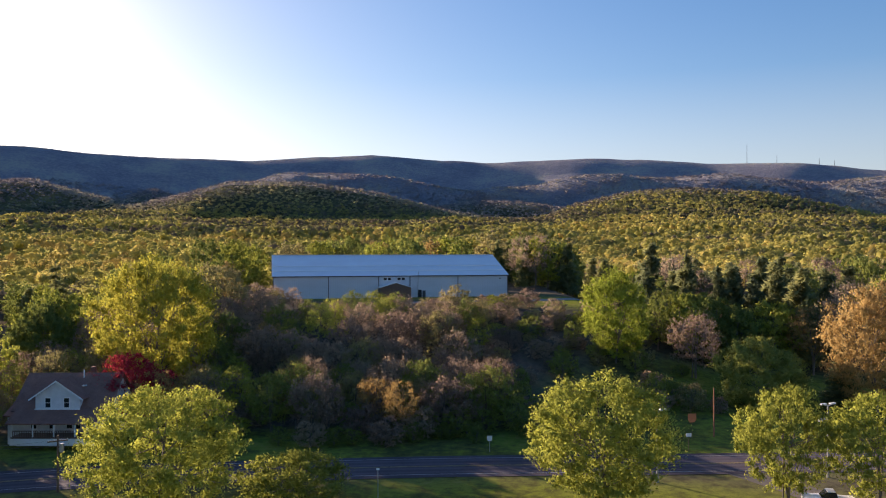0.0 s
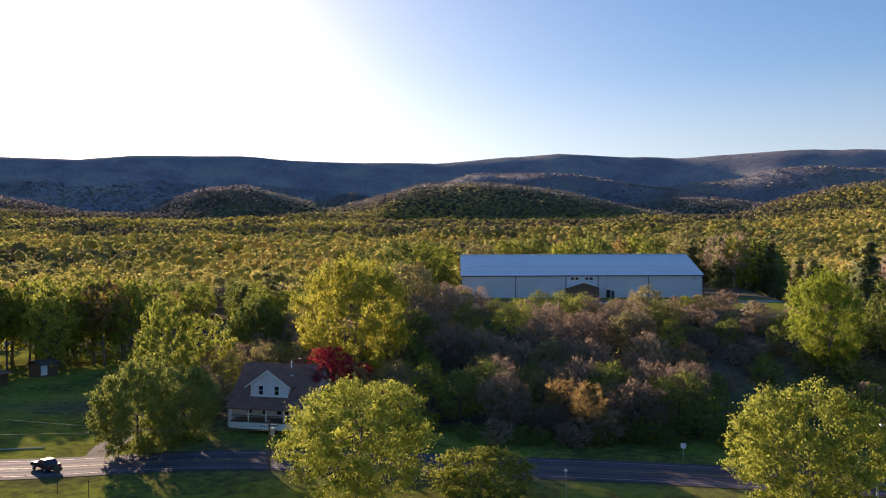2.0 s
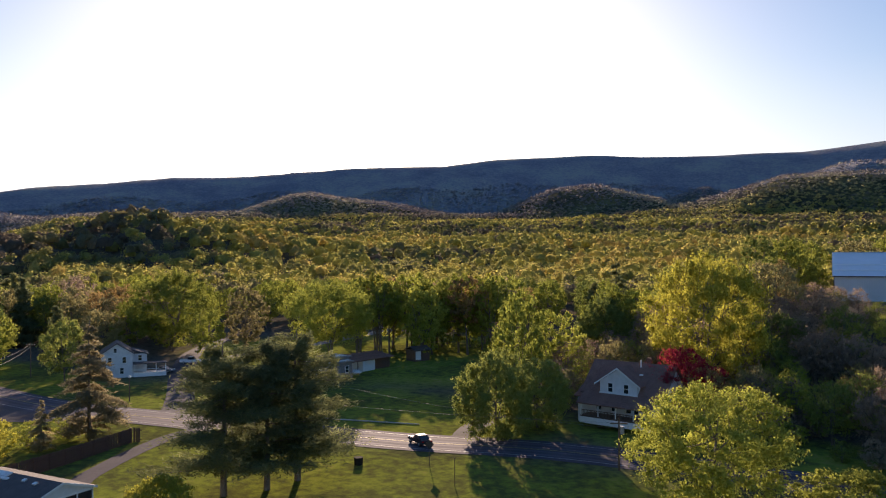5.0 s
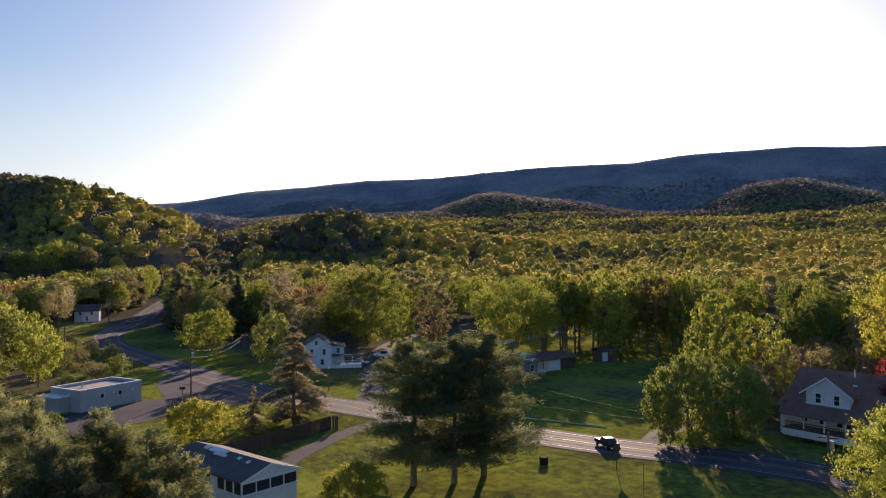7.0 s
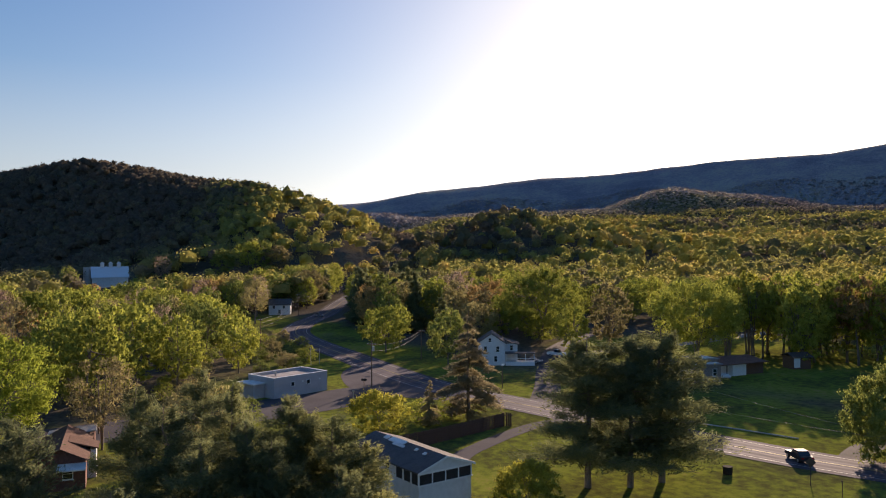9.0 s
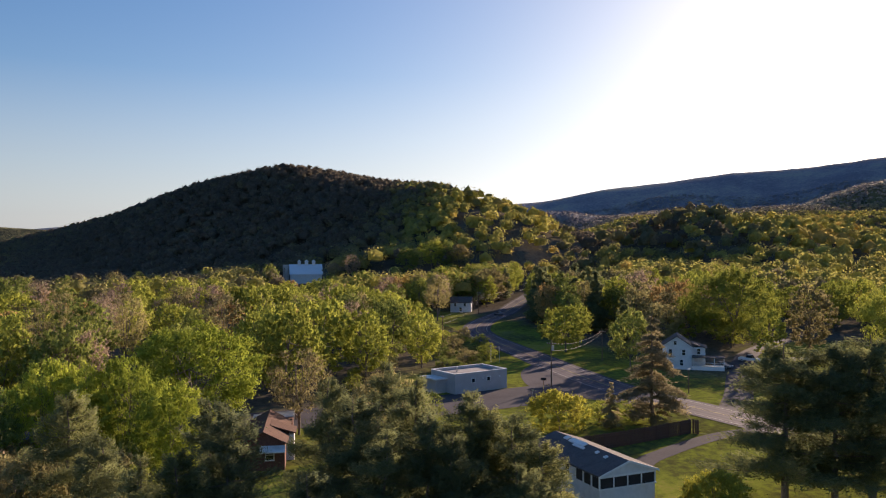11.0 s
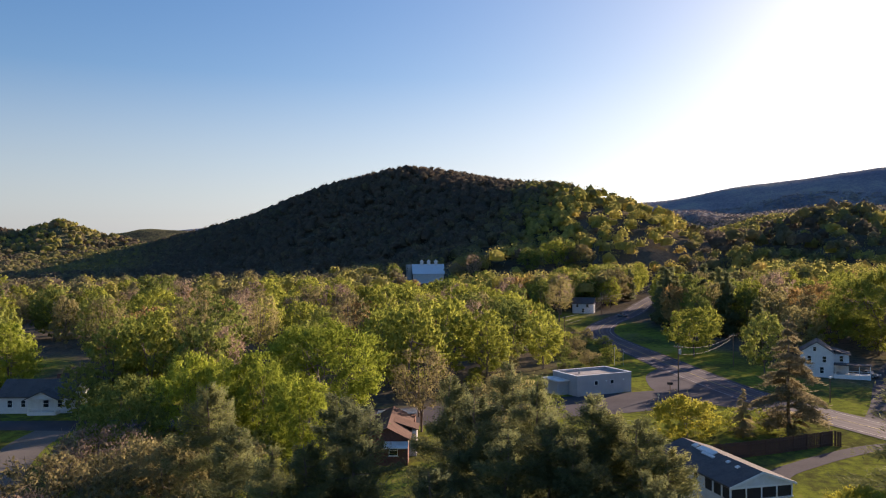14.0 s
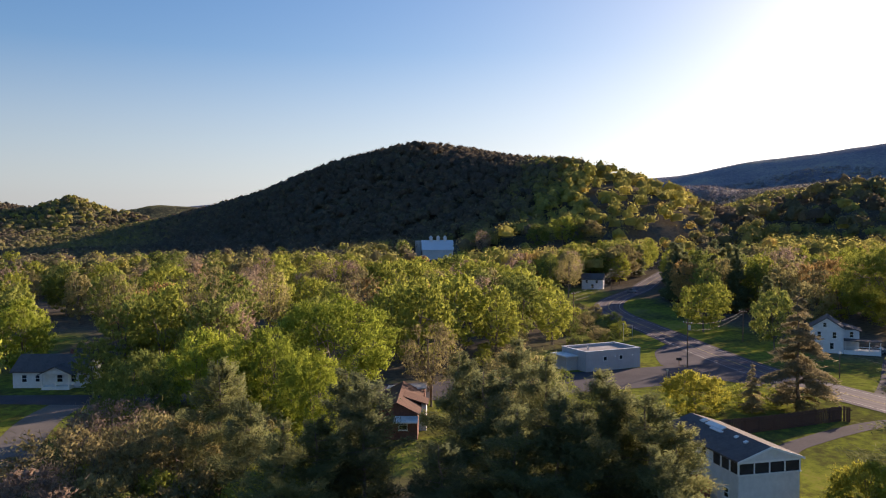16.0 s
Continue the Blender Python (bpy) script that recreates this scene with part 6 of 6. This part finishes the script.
def sign(name, x, y, h, turn, shape, mat, label, size=0.55, post=None):
    t = thing(name, x, y, height(x, y), turn, label, "sign", "road signs")
    part("post", rod((0, 0, -0.4), (0, 0, h), 0.045), post or STEEL, t)
    if shape == "diamond":
        prof = [(0, h - size), (size, h), (0, h + size), (-size, h)]
    elif shape == "shield":
        prof = [(-size, h - 0.2), (-size * 0.6, h - size), (size * 0.6, h - size), (size, h - 0.2), (size, h + size), (-size, h + size)]
    else:
        prof = [(-size, h - size * 0.6), (size, h - size * 0.6), (size, h + size * 0.6), (-size, h + size * 0.6)]
    part("plate", prism(prof, -0.09, -0.05, "y"), mat, t)
    return t


sign("warning_sign", -65.8, 77.4, 2.75, 215, "diamond", SIGN_BACK, "diamond road sign seen from its dark back", 0.6, SIGN_BACK)
sign("marker_post", -57.4, 72.2, 3.4, 215, "plate", POLE_WOOD, "slender dark marker post on the lawn", 0.1, POLE_WOOD)
sign("shop_sign", 37.3, 116.0, 3.2, 8, "shield", SIGN_ORANGE, "orange and white hanging sign on a post", 0.65, POLE_WOOD)
sign("road_sign", 34.6, 109.1, 2.3, 8, "plate", TRIM, "small white road sign on a post", 0.4, POLE_WOOD)
sign("road_sign", 6.5, 108.9, 1.9, 0, "shield", TRIM, "small white road sign beside the road", 0.36)
sign("marker_post", -7.5, 88.5, 3.3, 0, "plate", TRIM, "slender pale sign post on the lawn", 0.18)
sign("yard_post", -188.2, 48.7, 4.2, 60, "plate", TRIM, "slender white post beside the road", 0.15, TRIM)
sign("yard_post", -188.0, 50.8, 3.8, 60, "plate", STEEL, "slender grey post beside the road", 0.15)
sign("yard_post", -131.0, 41.5, 3.4, 60, "plate", STEEL, "slender grey post beside the paved yard", 0.2)
DULL = plain("dull_dark_metal", (0.03, 0.028, 0.026), 0.95, vary=0.3, spec=0.05)
tb = thing("litter_bin", -73.5, 72.0, 0, 20, "dark barrel-shaped bin on the lawn", "bin")
part("barrel", rod((0, 0, -0.1), (0, 0, 0.95), 0.55, 0.6, 16), DULL, tb)
part("rim", rod((0, 0, 0.9), (0, 0, 0.98), 0.63, 0.6, 16), DULL, tb)
mb = thing("mailbox", -153.6, 51.0, 0, 50, "dark mailbox on a post at the grass island", "mailbox")
part("post", box((-0.06, -0.06, -0.3), (0.06, 0.06, 1.1)), POLE_WOOD, mb)
part("box", box((-0.55, -0.25, 1.1), (0.55, 0.25, 1.6), 0.08), BLACK, mb)
hyd = thing("pale_marker", 42.6, 92.4, 0, 0, "short pale marker post at the lawn's edge", "marker")
part("post", rod((0, 0, -0.2), (0, 0, 0.9), 0.07), TRIM, hyd)


# the dark board fence
def board_fence():
    pts = spline([(-99.5, 33.5), (-102.0, 40.5), (-103.4, 45.3), (-105.1, 50.1), (-106.9, 54.8), (-108.6, 59.4), (-107.8, 60.6)], 0.3)
    t = thing("board_fence", 0, 0, 0, 0, "dark brown close-boarded fence curving behind a drive", "fence")
    board = box((-0.145, -0.015, 0), (0.145, 0.015, 2.2), 0.006)
    me = bpy.data.meshes.new("board")
    board.to_mesh(me)
    board.free()
    me.materials.append(FENCE_WOOD)
    for i in range(len(pts) - 1):
        d = pts[i + 1] - pts[i]
        ob = new("board", me)
        ob.parent = t
        ob.matrix_basis = Matrix.LocRotScale((pts[i][0], pts[i][1], -0.05), Euler((0, 0, math.atan2(d[1], d[0]))), (1, 1, 0.97 + 0.06 * ((i * 7) % 5) / 5))
        if i % 8 == 0:
            part("post", box((pts[i][0] - 0.07, pts[i][1] + 0.03, -0.4), (pts[i][0] + 0.07, pts[i][1] + 0.15, 2.1)), FENCE_WOOD, t)
    for z in (0.4, 1.75):
        v, f = tube(np.column_stack([pts[:, 0] + 0.03, pts[:, 1] + 0.06, np.full(len(pts), z)]), np.full(len(pts), 0.05), 4)
        ob = new("rail", mesh_from("rail", v, f, [FENCE_WOOD]))
        ob.parent = t


board_fence()

# low pale kerbs along the far verge
def kerb(points, label):
    line = spline(points, 1.5)
    v, f = tube(np.column_stack([line, ground_height(line[:, 0], line[:, 1]) + 0.12]), np.full(len(line), 0.11), 4)
    return tagged(new("kerb", mesh_from("kerb", v, f, [CONCRETE])), label, "kerb", kind="structure")


kerb([(-112.0, 82.5), (-99.7, 87.5), (-90.0, 91.5), (-82.5, 94.6)], "pale concrete kerb along the grass verge")
kerb([(-97.0, 142.0), (-90.0, 144.5), (-80.0, 147.0)], "pale concrete kerb behind the lawn")


# ---- vehicles ----
PAINTS = {"white": plain("white_car_paint", (0.78, 0.78, 0.78), 0.25, vary=0.03, spec=0.6), "black": plain("black_car_paint", (0.025, 0.025, 0.03), 0.6, vary=0.1, spec=0.2), "grey": plain("grey_car_paint", (0.25, 0.26, 0.28), 0.25, vary=0.05, spec=0.6)}
TAIL = plain("red_lamp_glass", (0.4, 0.02, 0.02), 0.2)


def vehicle(name, x, y, turn, paint, label, truck=False, z=None):
    t = thing(name, x, y, (height(x, y) if z is None else z) + 0.07, turn, label, "car", "parked vehicles")
    L, W = (5.4, 1.95) if truck else (4.6, 1.8)
    mat = PAINTS[paint]
    if truck:
        prof = [(-L / 2, 0.45), (L / 2, 0.45), (L / 2, 0.95), (L / 2 - 0.2, 1.08), (0.95, 1.12), (-L / 2, 1.12)]
        cab = [(-0.75, 1.1), (0.95, 1.1), (0.35, 1.75), (-0.55, 1.78)]
    else:
        prof = [(-L / 2, 0.4), (L / 2, 0.4), (L / 2, 0.7), (L / 2 - 0.25, 0.86), (0.85, 0.95), (-1.55, 0.98), (-L / 2 + 0.05, 0.92)]
        cab = [(-1.75, 0.95), (0.95, 0.93), (0.25, 1.4), (-1.05, 1.43)]
    bm = prism(prof, -W / 2, W / 2, "y")
    bmesh.ops.bevel(bm, geom=bm.edges[:], offset=0.07, segments=2, affect="EDGES")
    part("body", bm, mat, t)
    bm = prism(cab, -W / 2 + 0.14, W / 2 - 0.14, "y")
    bmesh.ops.bevel(bm, geom=bm.edges[:], offset=0.06, segments=2, affect="EDGES")
    part("cabin_glass", bm, GLASS, t, "dark car windows")
    part("cab_roof", box((cab[3][0] + 0.02, -W / 2 + 0.2, cab[3][1] - 0.03), (cab[2][0] - 0.02, W / 2 - 0.2, cab[3][1] + 0.035), 0.02), mat, t)
    for sx in (-1, 1):
        for sy in (-1, 1):
            w = part("wheel", rod((sx * L * 0.31, sy * (W / 2 - 0.2), 0.33), (sx * L * 0.31, sy * (W / 2 + 0.01), 0.33), 0.33, 0.33, 18), BLACK, t, "black tyre")
            part("rim", rod((sx * L * 0.31, sy * (W / 2 - 0.02), 0.33), (sx * L * 0.31, sy * (W / 2 + 0.03), 0.33), 0.2, 0.18, 14), STEEL, w, "steel rim")
    for sy in (-1, 1):
        part("headlight", box((L / 2 - 0.1, sy * 0.62 - 0.2, 0.68), (L / 2 + 0.015, sy * 0.62 + 0.2, 0.84), 0.02), TRIM, t, "pale headlight glass")
        part("tail_light", box((-L / 2 - 0.015, sy * 0.68 - 0.15, 0.7), (-L / 2 + 0.1, sy * 0.68 + 0.15, 0.88), 0.02), TAIL, t, "red tail light")
    return t


vehicle("pickup_truck", 42.4, 85.0, 165, "white", "white pickup truck parked on a gravel drive", True)
vehicle("pickup_truck", -174.0, 111.5, 35, "white", "white pickup truck parked on the side street", True)
vehicle("delivery_van", -197.0, 207.0, 100, "white", "white van parked on the back road among trees", True)
vehicle("estate_car", -166.5, 99.5, 28, "grey", "grey car parked before the white porch")
vehicle("saloon_car", -74.2, 85.2, 158, "black", "black car on the two-lane road")
vehicle("saloon_car", -312.0, 84.0, 200, "grey", "grey car on the road bend")

# a red garden table behind the fence, and masts on the ridge
gt = thing("garden_table", -92.6, 40.0, 0, 30, "red garden table with pale things on it", "table")
part("tabletop", box((-0.9, -0.5, 0.7), (0.9, 0.5, 0.78), 0.02), RED_PAINT, gt)
for sx in (-0.75, 0.75):
    for sy in (-0.38, 0.38):
        part("leg", box((sx - 0.04, sy - 0.04, -0.05), (sx + 0.04, sy + 0.04, 0.7)), RED_PAINT, gt)
for az, h in ((-21.5, 78), (-23.4, 34), (-26.0, 26), (-26.9, 22)):
    p = polar(az, 3880)
    m = thing("radio_mast", p.x, p.y, height(p.x, p.y) - 3, 0, "slender radio mast on the far ridge", "mast", "ridge masts")
    part("mast", rod((0, 0, 0), (0, 0, h), 0.9, 0.6, 6), DULL, m)
    part("antenna", rod((0, 0, h), (0, 0, h * 1.15), 0.5, 0.3, 5), DULL, m)
